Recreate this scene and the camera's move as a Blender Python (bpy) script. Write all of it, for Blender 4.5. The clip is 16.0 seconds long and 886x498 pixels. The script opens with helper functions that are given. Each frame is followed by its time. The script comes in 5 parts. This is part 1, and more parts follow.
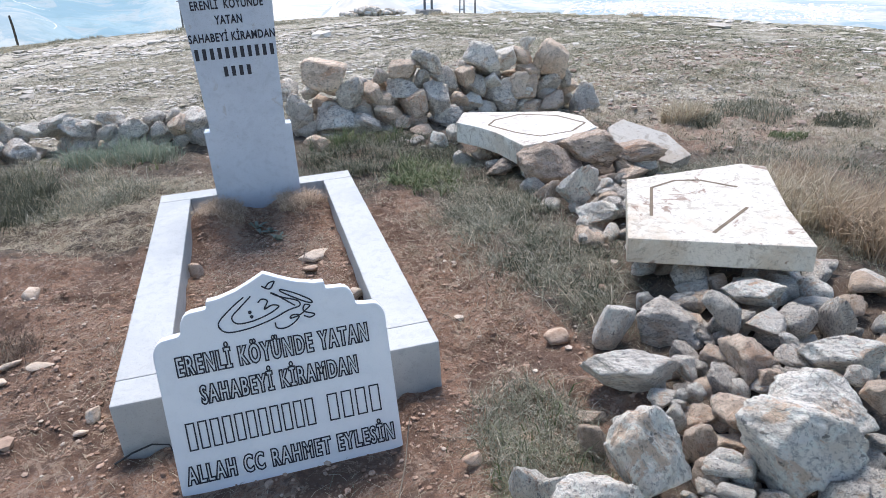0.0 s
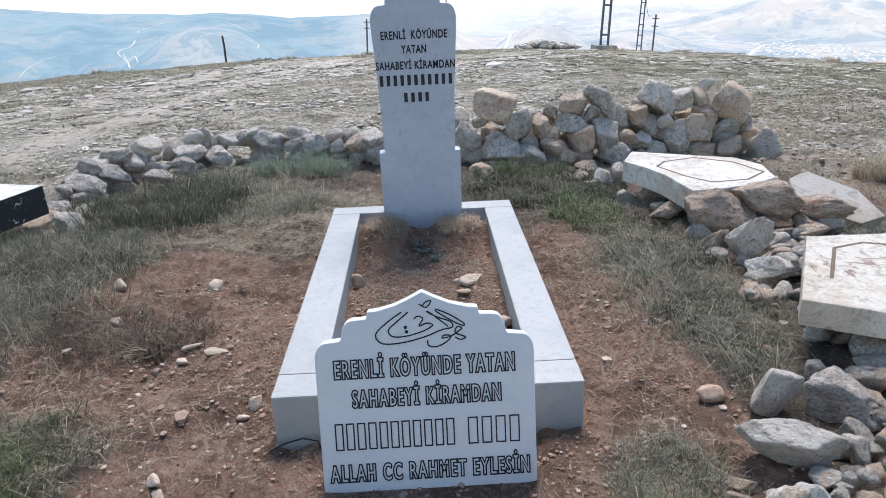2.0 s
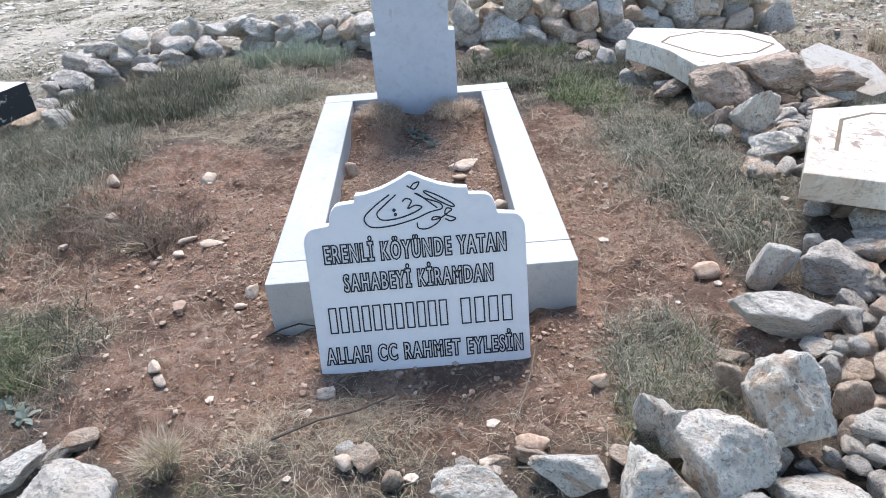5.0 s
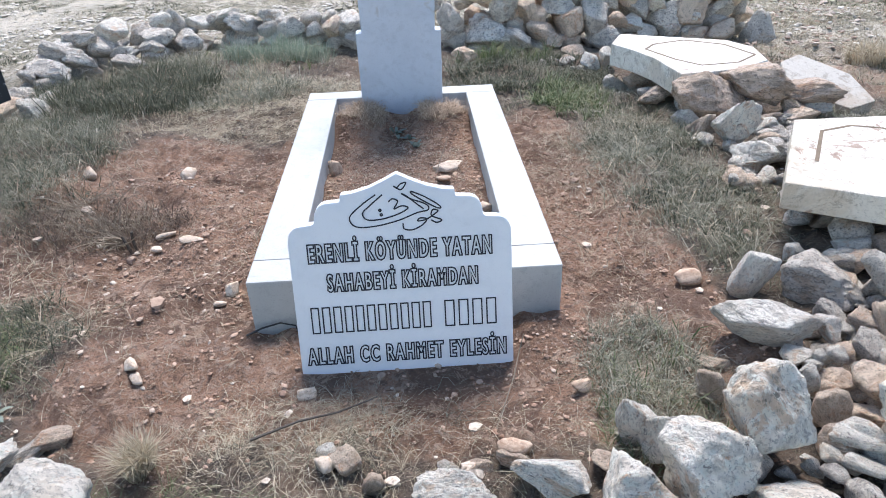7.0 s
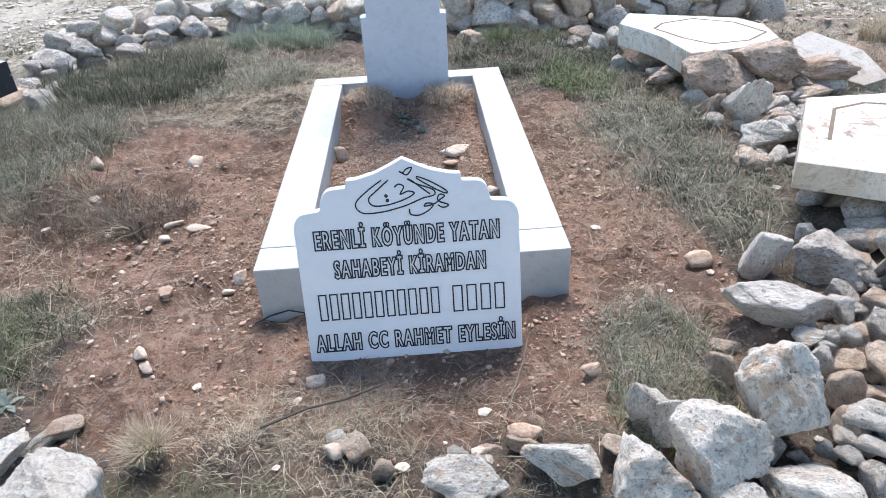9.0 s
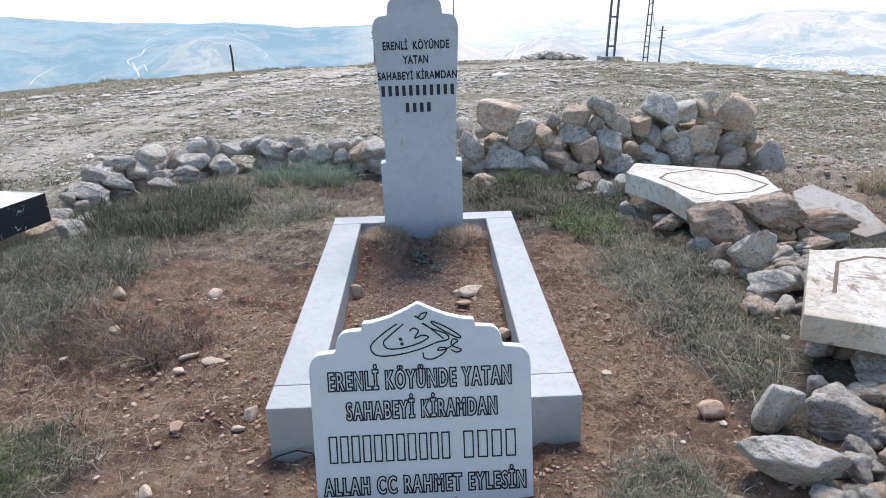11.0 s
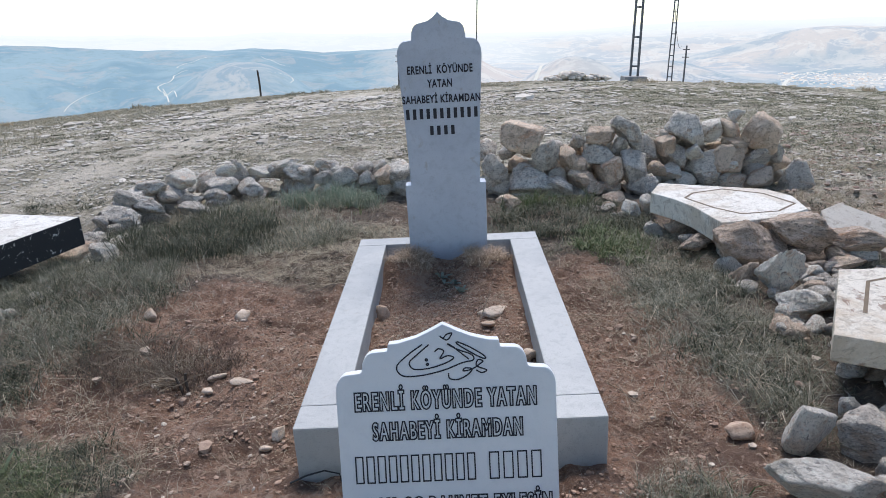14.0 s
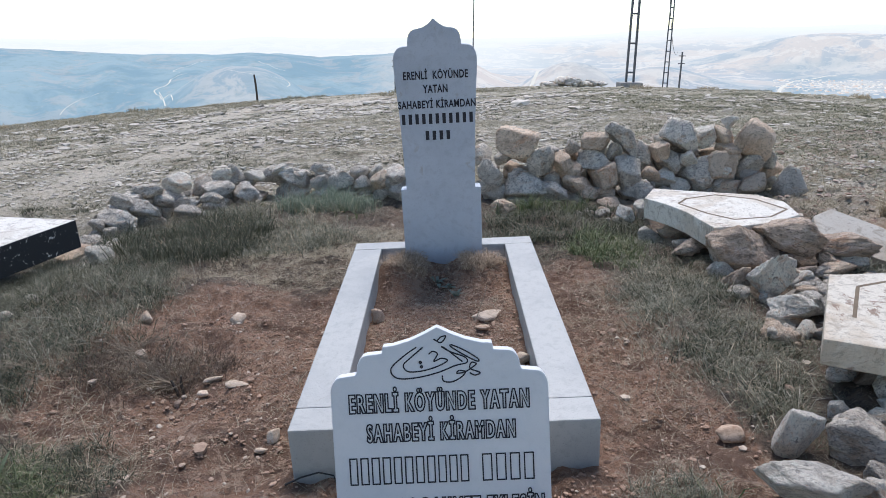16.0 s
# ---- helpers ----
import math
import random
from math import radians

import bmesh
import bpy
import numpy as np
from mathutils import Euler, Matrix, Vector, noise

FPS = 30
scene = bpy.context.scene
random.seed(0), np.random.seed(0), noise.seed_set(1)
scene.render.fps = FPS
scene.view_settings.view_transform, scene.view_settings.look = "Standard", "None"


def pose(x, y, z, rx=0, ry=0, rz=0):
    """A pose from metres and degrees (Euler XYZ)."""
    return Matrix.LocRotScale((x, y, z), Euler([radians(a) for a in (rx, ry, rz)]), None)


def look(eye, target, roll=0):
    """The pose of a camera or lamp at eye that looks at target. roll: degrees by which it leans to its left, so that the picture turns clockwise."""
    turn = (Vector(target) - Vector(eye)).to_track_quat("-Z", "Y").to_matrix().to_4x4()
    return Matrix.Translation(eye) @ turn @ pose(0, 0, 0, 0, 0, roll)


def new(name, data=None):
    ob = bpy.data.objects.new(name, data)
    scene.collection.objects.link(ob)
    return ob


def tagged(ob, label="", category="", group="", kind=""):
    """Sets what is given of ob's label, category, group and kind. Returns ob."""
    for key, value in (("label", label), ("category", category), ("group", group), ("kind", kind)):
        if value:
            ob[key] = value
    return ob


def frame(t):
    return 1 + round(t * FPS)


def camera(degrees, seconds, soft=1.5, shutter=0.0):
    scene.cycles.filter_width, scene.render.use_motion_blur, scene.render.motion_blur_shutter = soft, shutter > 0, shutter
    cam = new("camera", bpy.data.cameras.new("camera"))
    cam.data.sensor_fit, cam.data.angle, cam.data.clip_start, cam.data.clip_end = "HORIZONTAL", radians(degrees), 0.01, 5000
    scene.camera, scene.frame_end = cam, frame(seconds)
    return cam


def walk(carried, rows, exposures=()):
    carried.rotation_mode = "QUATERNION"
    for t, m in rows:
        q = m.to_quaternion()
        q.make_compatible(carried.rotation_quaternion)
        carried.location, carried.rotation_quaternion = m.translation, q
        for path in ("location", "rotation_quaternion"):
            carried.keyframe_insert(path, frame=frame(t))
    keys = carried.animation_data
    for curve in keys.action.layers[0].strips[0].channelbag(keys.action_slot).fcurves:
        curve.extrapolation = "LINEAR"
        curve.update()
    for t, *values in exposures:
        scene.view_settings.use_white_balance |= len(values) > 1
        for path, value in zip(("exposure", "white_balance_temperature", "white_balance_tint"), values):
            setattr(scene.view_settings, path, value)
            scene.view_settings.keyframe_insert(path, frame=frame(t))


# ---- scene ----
cam = camera(65.25, 16.0, soft=0.75)

# The grave stands on sloping ground: SITE carries coordinates along its kerb
# (x across, y along, z above the kerb's top) into the upright world.
SITE = pose(0, 0, 0.19, 1.5, -2.8, 0)
GROUND = -0.19


def view(x, y, z, yaw, pitch, roll):
    return SITE @ Matrix.Translation((x, y, z)) @ pose(0, 0, 0, 0, 0, yaw) @ pose(0, 0, 0, 90 + pitch) @ pose(0, 0, 0, 0, 0, roll)


PATH = [
    # rows begin
    (0, 0.0466, -1.8501, 1.2120, -14.652, -24.931, -3.343),
    (0.5, 0.0777, -1.8689, 1.2172, -10.817, -24.416, -2.927),
    (1, 0.0609, -1.8679, 1.2250, -5.612, -23.198, -2.819),
    (1.5, 0.0004, -1.8741, 1.2235, -4.197, -22.715, -3.937),
    (2, 0.0227, -1.8730, 1.2293, -1.301, -21.892, -2.418),
    (2.5, 0.0789, -1.8589, 1.2124, 1.040, -24.547, -3.590),
    (3, 0.0898, -1.8506, 1.1928, 1.951, -25.994, -5.855),
    (3.5, 0.0968, -1.8455, 1.1850, 2.411, -27.748, -6.920),
    (4, 0.0823, -1.8491, 1.1786, 1.128, -29.135, -6.150),
    (4.5, 0.0772, -1.8542, 1.1720, 0.325, -30.318, -5.086),
    (6.8, 0.0534, -1.8335, 1.1697, -1.491, -30.715, -2.872),
    (7, 0.0516, -1.8387, 1.1690, -2.181, -30.578, -2.246),
    (7.5, 0.0560, -1.8459, 1.1698, -1.863, -30.330, -2.873),
    (8, 0.0595, -1.8378, 1.1622, -1.539, -31.565, -3.354),
    (8.5, 0.0595, -1.8269, 1.1582, -1.224, -31.996, -3.554),
    (9, 0.0591, -1.8263, 1.1615, -1.175, -31.773, -3.538),
    (9.5, 0.0542, -1.8290, 1.1727, -1.351, -30.749, -3.096),
    (10, 0.0558, -1.8368, 1.2010, -1.872, -27.325, -2.565),
    (10.2, 0.0535, -1.8389, 1.2146, -2.036, -25.528, -2.116),
    (12.3, 0.0479, -1.8815, 1.2324, 1.164, -19.619, -3.413),
    (12.5, 0.0500, -1.8781, 1.2327, 1.241, -19.855, -3.490),
    (13, 0.0524, -1.8779, 1.2312, 1.091, -19.896, -3.544),
    (13.5, 0.0497, -1.8794, 1.2329, 0.709, -19.821, -2.853),
    (14, 0.0482, -1.8768, 1.2356, 1.221, -19.259, -3.108),
    (14.5, 0.0495, -1.8854, 1.2355, 0.607, -19.189, -2.747),
    (15, 0.0498, -1.8934, 1.2335, 0.561, -19.282, -2.826),
    (15.5, 0.0522, -1.8956, 1.2341, 0.735, -18.866, -2.639),
    (16, 0.0535, -1.8996, 1.2401, 0.848, -18.881, -2.775),
    # rows end
]
walk(cam, [(row[0], view(*row[1:])) for row in PATH],
     [(0.0, 0.75), (1.5, 0.68), (2.0, 0.48), (2.5, 0.34), (3.0, 0.48), (3.5, 0.6), (4.5, 0.94), (7.0, 1.04), (9.0, 1.09), (9.6, 1.04), (10.2, 0.85), (12.3, 0.25), (16.0, 0.25)])

# ---- light ----
SUN_AZIMUTH, SUN_HEIGHT = 3.0, 60.0      # degrees from straight ahead (left is minus), degrees up

world = bpy.data.worlds.new("sky")
world.use_nodes = True
scene.world = world
sky = world.node_tree.nodes.new("ShaderNodeTexSky")
sky.sky_type = "NISHITA"
sky.sun_disc = False
sky.sun_elevation = radians(SUN_HEIGHT)
sky.sun_rotation = radians(SUN_AZIMUTH)
sky.altitude = 1400
sky.air_density = 1.0
sky.dust_density = 0.4
haze = world.node_tree.nodes.new("ShaderNodeHueSaturation")      # thin high cloud pales the blue
haze.inputs["Saturation"].default_value = 0.95
world.node_tree.links.new(sky.outputs[0], haze.inputs["Color"])
world.node_tree.links.new(haze.outputs[0], world.node_tree.nodes["Background"].inputs[0])
world.node_tree.nodes["Background"].inputs[1].default_value = 0.15

sun_data = bpy.data.lights.new("sun", "SUN")
sun_data.energy, sun_data.angle, sun_data.color = 3.15, radians(20.0), (1.0, 0.957, 0.985)
sun = new("sun", sun_data)
az, el = radians(SUN_AZIMUTH), radians(SUN_HEIGHT)
sun.matrix_world = look((math.sin(az) * math.cos(el) * 50, math.cos(az) * math.cos(el) * 50, math.sin(el) * 50), (0, 0, 0))


# ---- materials ----
class Shader:
    """A node material with short ways to add and join nodes."""

    def __init__(self, name, rough=0.8, metal=0.0):
        self.m = bpy.data.materials.new(name)
        self.m.use_nodes = True
        self.t = self.m.node_tree
        self.b = self.t.nodes["Principled BSDF"]
        self.b.inputs["Roughness"].default_value = rough
        self.b.inputs["Metallic"].default_value = metal
        self.coord = self.t.nodes.new("ShaderNodeTexCoord").outputs["Object"]

    def put(self, socket, value):
        if isinstance(value, bpy.types.NodeSocket):
            self.t.links.new(value, socket)
        elif isinstance(value, tuple) and len(value) == 3:
            socket.default_value = (*value, 1.0) if socket.type == "RGBA" else value
        else:
            socket.default_value = value

    def noise(self, scale, detail=4.0, rough=0.6, distort=0.0, at=None):
        n = self.t.nodes.new("ShaderNodeTexNoise")
        for key, value in (("Scale", scale), ("Detail", detail), ("Roughness", rough), ("Distortion", distort)):
            n.inputs[key].default_value = value
        self.t.links.new(at or self.coord, n.inputs["Vector"])
        return n.outputs["Fac"]

    def cells(self, scale, feature="F1", at=None, out="Distance", random=1.0):
        n = self.t.nodes.new("ShaderNodeTexVoronoi")
        n.feature = feature
        n.inputs["Scale"].default_value = scale
        n.inputs["Randomness"].default_value = random
        self.t.links.new(at or self.coord, n.inputs["Vector"])
        return n.outputs[out]

    def step(self, value, low, high, a=0.0, b=1.0):
        n = self.t.nodes.new("ShaderNodeMapRange")
        n.interpolation_type = "SMOOTHSTEP"
        for key, v in ((0, value), (1, low), (2, high), (3, a), (4, b)):
            self.put(n.inputs[key], v)
        return n.outputs[0]

    def math(self, kind, a, b=0.0):
        n = self.t.nodes.new("ShaderNodeMath")
        n.operation = kind
        self.put(n.inputs[0], a)
        self.put(n.inputs[1], b)
        return n.outputs[0]

    def mix(self, fac, a, b, blend="MIX"):
        n = self.t.nodes.new("ShaderNodeMix")
        n.data_type, n.blend_type = "RGBA", blend
        self.put(n.inputs[0], fac)
        self.put(n.inputs[6], a)
        self.put(n.inputs[7], b)
        return n.outputs[2]

    def attribute(self, name):
        n = self.t.nodes.new("ShaderNodeAttribute")
        n.attribute_name = name
        return n.outputs["Fac"]

    def per_object(self):
        return self.t.nodes.new("ShaderNodeObjectInfo").outputs["Random"]

    def per_island(self):
        return self.t.nodes.new("ShaderNodeNewGeometry").outputs["Random Per Island"]

    def place(self):
        return self.t.nodes.new("ShaderNodeNewGeometry").outputs["Position"]

    def shift(self, amount):
        """The object's coordinates moved by an amount of its own, so that copies differ."""
        n = self.t.nodes.new("ShaderNodeVectorMath")
        n.operation = "ADD"
        self.t.links.new(self.coord, n.inputs[0])
        self.t.links.new(self.math("MULTIPLY", amount, 37.0), n.inputs[1])
        self.coord = n.outputs[0]

    def bump(self, height, strength=0.5, distance=0.01):
        n = self.t.nodes.new("ShaderNodeBump")
        n.inputs["Strength"].default_value = strength
        n.inputs["Distance"].default_value = distance
        self.t.links.new(height, n.inputs["Height"])
        self.t.links.new(n.outputs[0], self.b.inputs["Normal"])

    def colour(self, value):
        self.put(self.b.inputs["Base Color"], value)
        return self

    def rough(self, value):
        self.put(self.b.inputs["Roughness"], value)


def stone_material(name, light, dark, stain, pit=0.5, relief=0.016):
    """Weathered limestone: pale crust, grey lichen, rusty stains, dark pits."""
    s = Shader(name, 0.92)
    r = s.per_object()
    s.shift(r)
    big, fine, grain = s.noise(2.2, 5.0, 0.6, 0.5), s.noise(6.0, 8.0, 0.72, 0.4), s.noise(20.0, 6.0, 0.75, 0.3)
    c = s.mix(s.step(big, 0.46, 0.56), light, dark)
    c = s.mix(s.step(s.noise(1.6, 6.0, 0.7, 0.9), 0.55, 0.62, 0.0, 0.75), c, stain)
    c = s.mix(s.step(fine, 0.52, 0.57, 0.0, 0.8 * pit), c, tuple(v * 0.45 for v in dark))
    c = s.mix(s.step(s.noise(5.0, 8.0, 0.78, 0.4), 0.52, 0.56, 0.0, 0.6), c, tuple(min(0.9, v * 1.08) for v in light))
    c = s.mix(s.step(s.noise(3.2, 7.0, 0.75, 0.6), 0.62, 0.66, 0.0, 0.7), c, tuple(v * k for v, k in zip(stain, (1.0, 0.8, 0.62))))
    c = s.mix(s.step(grain, 0.53, 0.58, 0.0, pit), c, (0.10, 0.085, 0.07))
    c = s.mix(s.step(s.noise(8.0, 5.0, 0.7, 0.3), 0.61, 0.65, 0.0, 0.7), c, (0.08, 0.07, 0.06))
    c = s.mix(s.step(s.per_object(), 0.4, 1.0, 0.0, 0.32), c, tuple(v * 0.62 for v in dark))
    s.colour(c)
    s.bump(s.math("ADD", s.math("MULTIPLY", fine, 1.0), s.math("MULTIPLY", grain, 0.5)), 1.0, relief)
    return s.m


GREY_STONE = stone_material("grey_limestone", (0.86, 0.785, 0.68), (0.68, 0.605, 0.51), (0.62, 0.45, 0.30), 0.6, 0.034)
PALE_STONE = stone_material("pale_limestone", (0.92, 0.85, 0.735), (0.80, 0.715, 0.595), (0.68, 0.47, 0.30), 0.42, 0.026)
PALE_PEBBLE = stone_material("pale_small_stone", (0.73, 0.595, 0.46), (0.59, 0.455, 0.335), (0.54, 0.36, 0.24), 0.2, 0.003)
TAN_PEBBLE = stone_material("tan_small_stone", (0.58, 0.43, 0.31), (0.45, 0.31, 0.215), (0.36, 0.21, 0.13), 0.2, 0.003)
TAN_STONE = stone_material("tan_limestone", (0.80, 0.645, 0.49), (0.63, 0.475, 0.345), (0.62, 0.36, 0.22), 0.42, 0.022)
BROWN_STONE = stone_material("brown_limestone", (0.68, 0.54, 0.42), (0.50, 0.38, 0.28), (0.46, 0.27, 0.16), 0.6, 0.024)


def cut_stone(name, base, vein, rough=0.55, grain=0.12):
    s = Shader(name, rough)
    cloud, fine, speck = s.noise(2.2, 6.0, 0.65, 0.6), s.noise(22.0, 6.0, 0.7, 0.3), s.noise(180.0, 3.0, 0.7)
    c = s.mix(s.step(cloud, 0.44, 0.6, 0.0, 0.8), base, vein)
    c = s.mix(s.step(fine, 0.5, 0.62, 0.0, 0.4 if grain > 0.05 else 0.12), c, tuple(v * 0.82 for v in vein))
    c = s.mix(s.step(speck, 0.56, 0.66, 0.0, grain * 4), c, tuple(v * 0.55 for v in vein))
    c = s.mix(s.step(s.noise(7.0, 6.0, 0.75, 1.0), 0.6, 0.68, 0.0, 0.4 if grain > 0.05 else 0.05), c, (0.30, 0.25, 0.19))
    s.colour(c)
    s.bump(s.math("ADD", s.math("MULTIPLY", fine, 0.6), s.math("MULTIPLY", speck, 0.5)), 0.4 if grain > 0.05 else 0.1, 0.004)
    return s.m


KERB_STONE = cut_stone("kerb_stone", (0.44, 0.446, 0.425), (0.375, 0.383, 0.372))
HEAD_STONE = cut_stone("head_stone", (0.50, 0.545, 0.605), (0.44, 0.485, 0.545), 0.5)
PLAQUE_MARBLE = cut_stone("white_marble", (0.755, 0.755, 0.755), (0.695, 0.705, 0.715), 0.35, 0.02)


def weathered_slab(name, base, stain, soot):
    s = Shader(name, 0.78)
    cloud, fine, grain = s.noise(2.5, 6.0, 0.68, 0.6), s.noise(14.0, 7.0, 0.75, 0.5), s.noise(90.0, 5.0, 0.8)
    c = s.mix(s.step(cloud, 0.45, 0.58, 0.0, 0.8), base, stain)
    c = s.mix(s.step(fine, 0.53, 0.6, 0.0, 0.55), c, tuple(v * 0.6 for v in stain))
    c = s.mix(s.step(s.noise(4.0, 7.0, 0.75, 1.2), 0.57, 0.62, 0.0, soot), c, (0.22, 0.12, 0.075))
    c = s.mix(s.step(s.noise(30.0, 5.0, 0.8, 0.5), 0.57, 0.62, 0.0, 0.5), c, (0.25, 0.22, 0.18))
    s.colour(s.mix(s.step(grain, 0.5, 0.6, 0.0, 0.3), c, (0.36, 0.32, 0.25)))
    s.bump(s.math("ADD", fine, s.math("MULTIPLY", grain, 0.4)), 0.8, 0.012)
    return s.m


CREAM_SLAB = weathered_slab("cream_slab", (0.70, 0.645, 0.545), (0.54, 0.44, 0.32), 0.8)
GREY_SLAB = weathered_slab("grey_slab", (0.56, 0.52, 0.45), (0.46, 0.38, 0.29), 0.4)
PALE_SLAB = weathered_slab("pale_slab", (0.78, 0.745, 0.665), (0.62, 0.54, 0.43), 0.5)
WHITE_SLAB = weathered_slab("white_slab", (0.80, 0.77, 0.70), (0.66, 0.61, 0.53), 0.35)


def plain(name, base, rough=0.7, metal=0.0, vary=0.3, scale=14.0):
    s = Shader(name, rough, metal)
    n = s.noise(scale, 5.0, 0.65)
    s.colour(s.mix(s.step(n, 0.3, 0.75), base, tuple(v * (1 - vary) for v in base)))
    s.bump(n, 0.3, 0.004)
    return s.m


LETTER_PAINT = plain("letter_paint", (0.012, 0.014, 0.025), 0.5, 0.0, 0.2)
RUST_STEEL = plain("galvanised_steel", (0.16, 0.165, 0.18), 0.6, 0.5)
CONCRETE = plain("concrete", (0.36, 0.35, 0.33), 0.9)
OLD_WOOD = plain("old_wood", (0.09, 0.075, 0.06), 0.9)
GROOVE = plain("groove_brown", (0.20, 0.15, 0.10), 0.95)
DEAD_WOOD = plain("dead_twig", (0.30, 0.24, 0.17), 0.9)
WIRE = plain("wire", (0.03, 0.03, 0.03), 0.6)


def chipped_black():
    s = Shader("chipped_black_paint", 0.6)
    n = s.noise(24.0, 6.0, 0.7, 0.8)
    s.colour(s.mix(s.step(n, 0.6, 0.66), (0.018, 0.018, 0.02), (0.55, 0.53, 0.48)))
    s.bump(n, 0.4, 0.003)
    return s.m


BLACK_PAINT = chipped_black()


def earth():
    """Red soil, dry litter and stony steppe; the shares of bare soil and far steppe are the ground's own."""
    s = Shader("earth", 0.95)
    s.coord = s.place()
    big, mid, fine, crumb = s.noise(0.8, 6.0, 0.65), s.noise(4.0, 7.0, 0.7, 0.4), s.noise(28.0, 7.0, 0.78, 0.4), s.noise(130.0, 5.0, 0.8)
    lump = s.cells(55.0)
    soil = s.mix(s.step(mid, 0.42, 0.6), (0.42, 0.245, 0.155), (0.285, 0.16, 0.097))
    soil = s.mix(s.step(fine, 0.5, 0.62, 0.0, 0.75), soil, (0.44, 0.335, 0.255))
    soil = s.mix(s.step(fine, 0.36, 0.46, 0.7, 0.0), soil, (0.14, 0.085, 0.06))
    soil = s.mix(s.step(crumb, 0.52, 0.62, 0.0, 0.55), soil, (0.13, 0.085, 0.06))
    soil = s.mix(s.step(s.noise(2.2, 6.0, 0.7, 0.5), 0.49, 0.56, 0.0, 0.8), soil, (0.165, 0.095, 0.06))
    soil = s.mix(s.step(s.noise(11.0, 7.0, 0.8, 0.8), 0.54, 0.59, 0.0, 0.7), soil, (0.52, 0.36, 0.25))
    soil = s.mix(s.step(s.noise(14.0, 7.0, 0.8, 0.8), 0.54, 0.59, 0.0, 0.75), soil, (0.15, 0.09, 0.06))
    soil = s.mix(s.step(lump, 0.12, 0.3, 0.35, 0.0), soil, (0.42, 0.32, 0.24))
    litter = s.mix(s.step(fine, 0.44, 0.58), (0.17, 0.122, 0.085), (0.075, 0.056, 0.04))
    litter = s.mix(s.step(mid, 0.5, 0.62, 0.0, 0.6), litter, (0.23, 0.15, 0.10))
    litter = s.mix(s.step(crumb, 0.52, 0.62, 0.0, 0.5), litter, (0.36, 0.31, 0.24))
    patch = s.noise(1.3, 7.0, 0.75, 0.6)
    steppe = s.mix(s.step(patch, 0.44, 0.58), (0.62, 0.55, 0.43), (0.38, 0.335, 0.235))
    steppe = s.mix(s.step(s.noise(3.2, 6.0, 0.72, 0.5), 0.5, 0.56, 0.0, 0.6), steppe, (0.22, 0.20, 0.13))
    steppe = s.mix(s.step(s.noise(5.0, 7.0, 0.8, 0.6), 0.52, 0.62, 0.0, 0.6), steppe, (0.62, 0.58, 0.49))
    steppe = s.mix(s.step(s.noise(9.0, 7.0, 0.8, 0.6), 0.49, 0.56, 0.0, 0.75), steppe, (0.14, 0.125, 0.085))
    steppe = s.mix(s.step(big, 0.52, 0.66, 0.0, 0.4), steppe, (0.33, 0.23, 0.16))
    steppe = s.mix(s.math("MULTIPLY", s.attribute("bare"), s.step(mid, 0.4, 0.6, 0.3, 0.9)), steppe, (0.40, 0.26, 0.18))
    edge = s.math("ADD", s.attribute("bare"), s.math("MULTIPLY", s.math("SUBTRACT", mid, 0.5), 1.6))
    c = s.mix(s.step(edge, 0.3, 0.7), litter, soil)
    c = s.mix(s.attribute("steppe"), c, steppe)
    c = s.mix(s.math("MULTIPLY", s.attribute("track"), s.step(s.noise(9.0, 6.0, 0.75, 0.4), 0.42, 0.56, 0.1, 1.0)), c, (0.64, 0.57, 0.455))
    s.colour(c)
    s.bump(s.math("ADD", s.math("MULTIPLY", fine, 1.0), s.math("MULTIPLY", crumb, 0.6)), 1.0, 0.03)
    return s.m


EARTH = earth()


def blade_material(name, a, b, c):
    s = Shader(name, 0.75)
    r = s.per_island()
    col = s.mix(s.step(r, 0.0, 0.6), a, b)
    col = s.mix(s.step(r, 0.7, 1.0), col, c)
    s.colour(col)
    through_leaf, both = s.t.nodes.new("ShaderNodeBsdfTranslucent"), s.t.nodes.new("ShaderNodeMixShader")
    s.put(through_leaf.inputs["Color"], col)
    both.inputs[0].default_value = 0.3
    s.t.links.new(s.b.outputs[0], both.inputs[1])
    s.t.links.new(through_leaf.outputs[0], both.inputs[2])
    s.t.links.new(both.outputs[0], s.t.nodes["Material Output"].inputs["Surface"])
    return s.m


SAGE = blade_material("sage_grass", (0.13, 0.135, 0.088), (0.27, 0.265, 0.19), (0.56, 0.51, 0.40))
STRAW = blade_material("straw_grass", (0.60, 0.52, 0.385), (0.48, 0.405, 0.28), (0.28, 0.22, 0.15))
HERB = blade_material("herb", (0.055, 0.062, 0.036), (0.105, 0.11, 0.068), (0.24, 0.23, 0.16))
TUSSOCK = blade_material("tussock", (0.54, 0.42, 0.29), (0.42, 0.32, 0.215), (0.27, 0.20, 0.13))
SCRUB = blade_material("dry_scrub", (0.41, 0.37, 0.275), (0.29, 0.265, 0.18), (0.56, 0.51, 0.40))
OLIVE = blade_material("olive_grass", (0.20, 0.20, 0.12), (0.30, 0.285, 0.185), (0.48, 0.43, 0.31))
RUSH = blade_material("rushy_grass", (0.20, 0.26, 0.185), (0.30, 0.35, 0.26), (0.44, 0.45, 0.34))
DARK_LITTER = blade_material("dark_litter", (0.10, 0.07, 0.05), (0.17, 0.12, 0.085), (0.26, 0.20, 0.14))
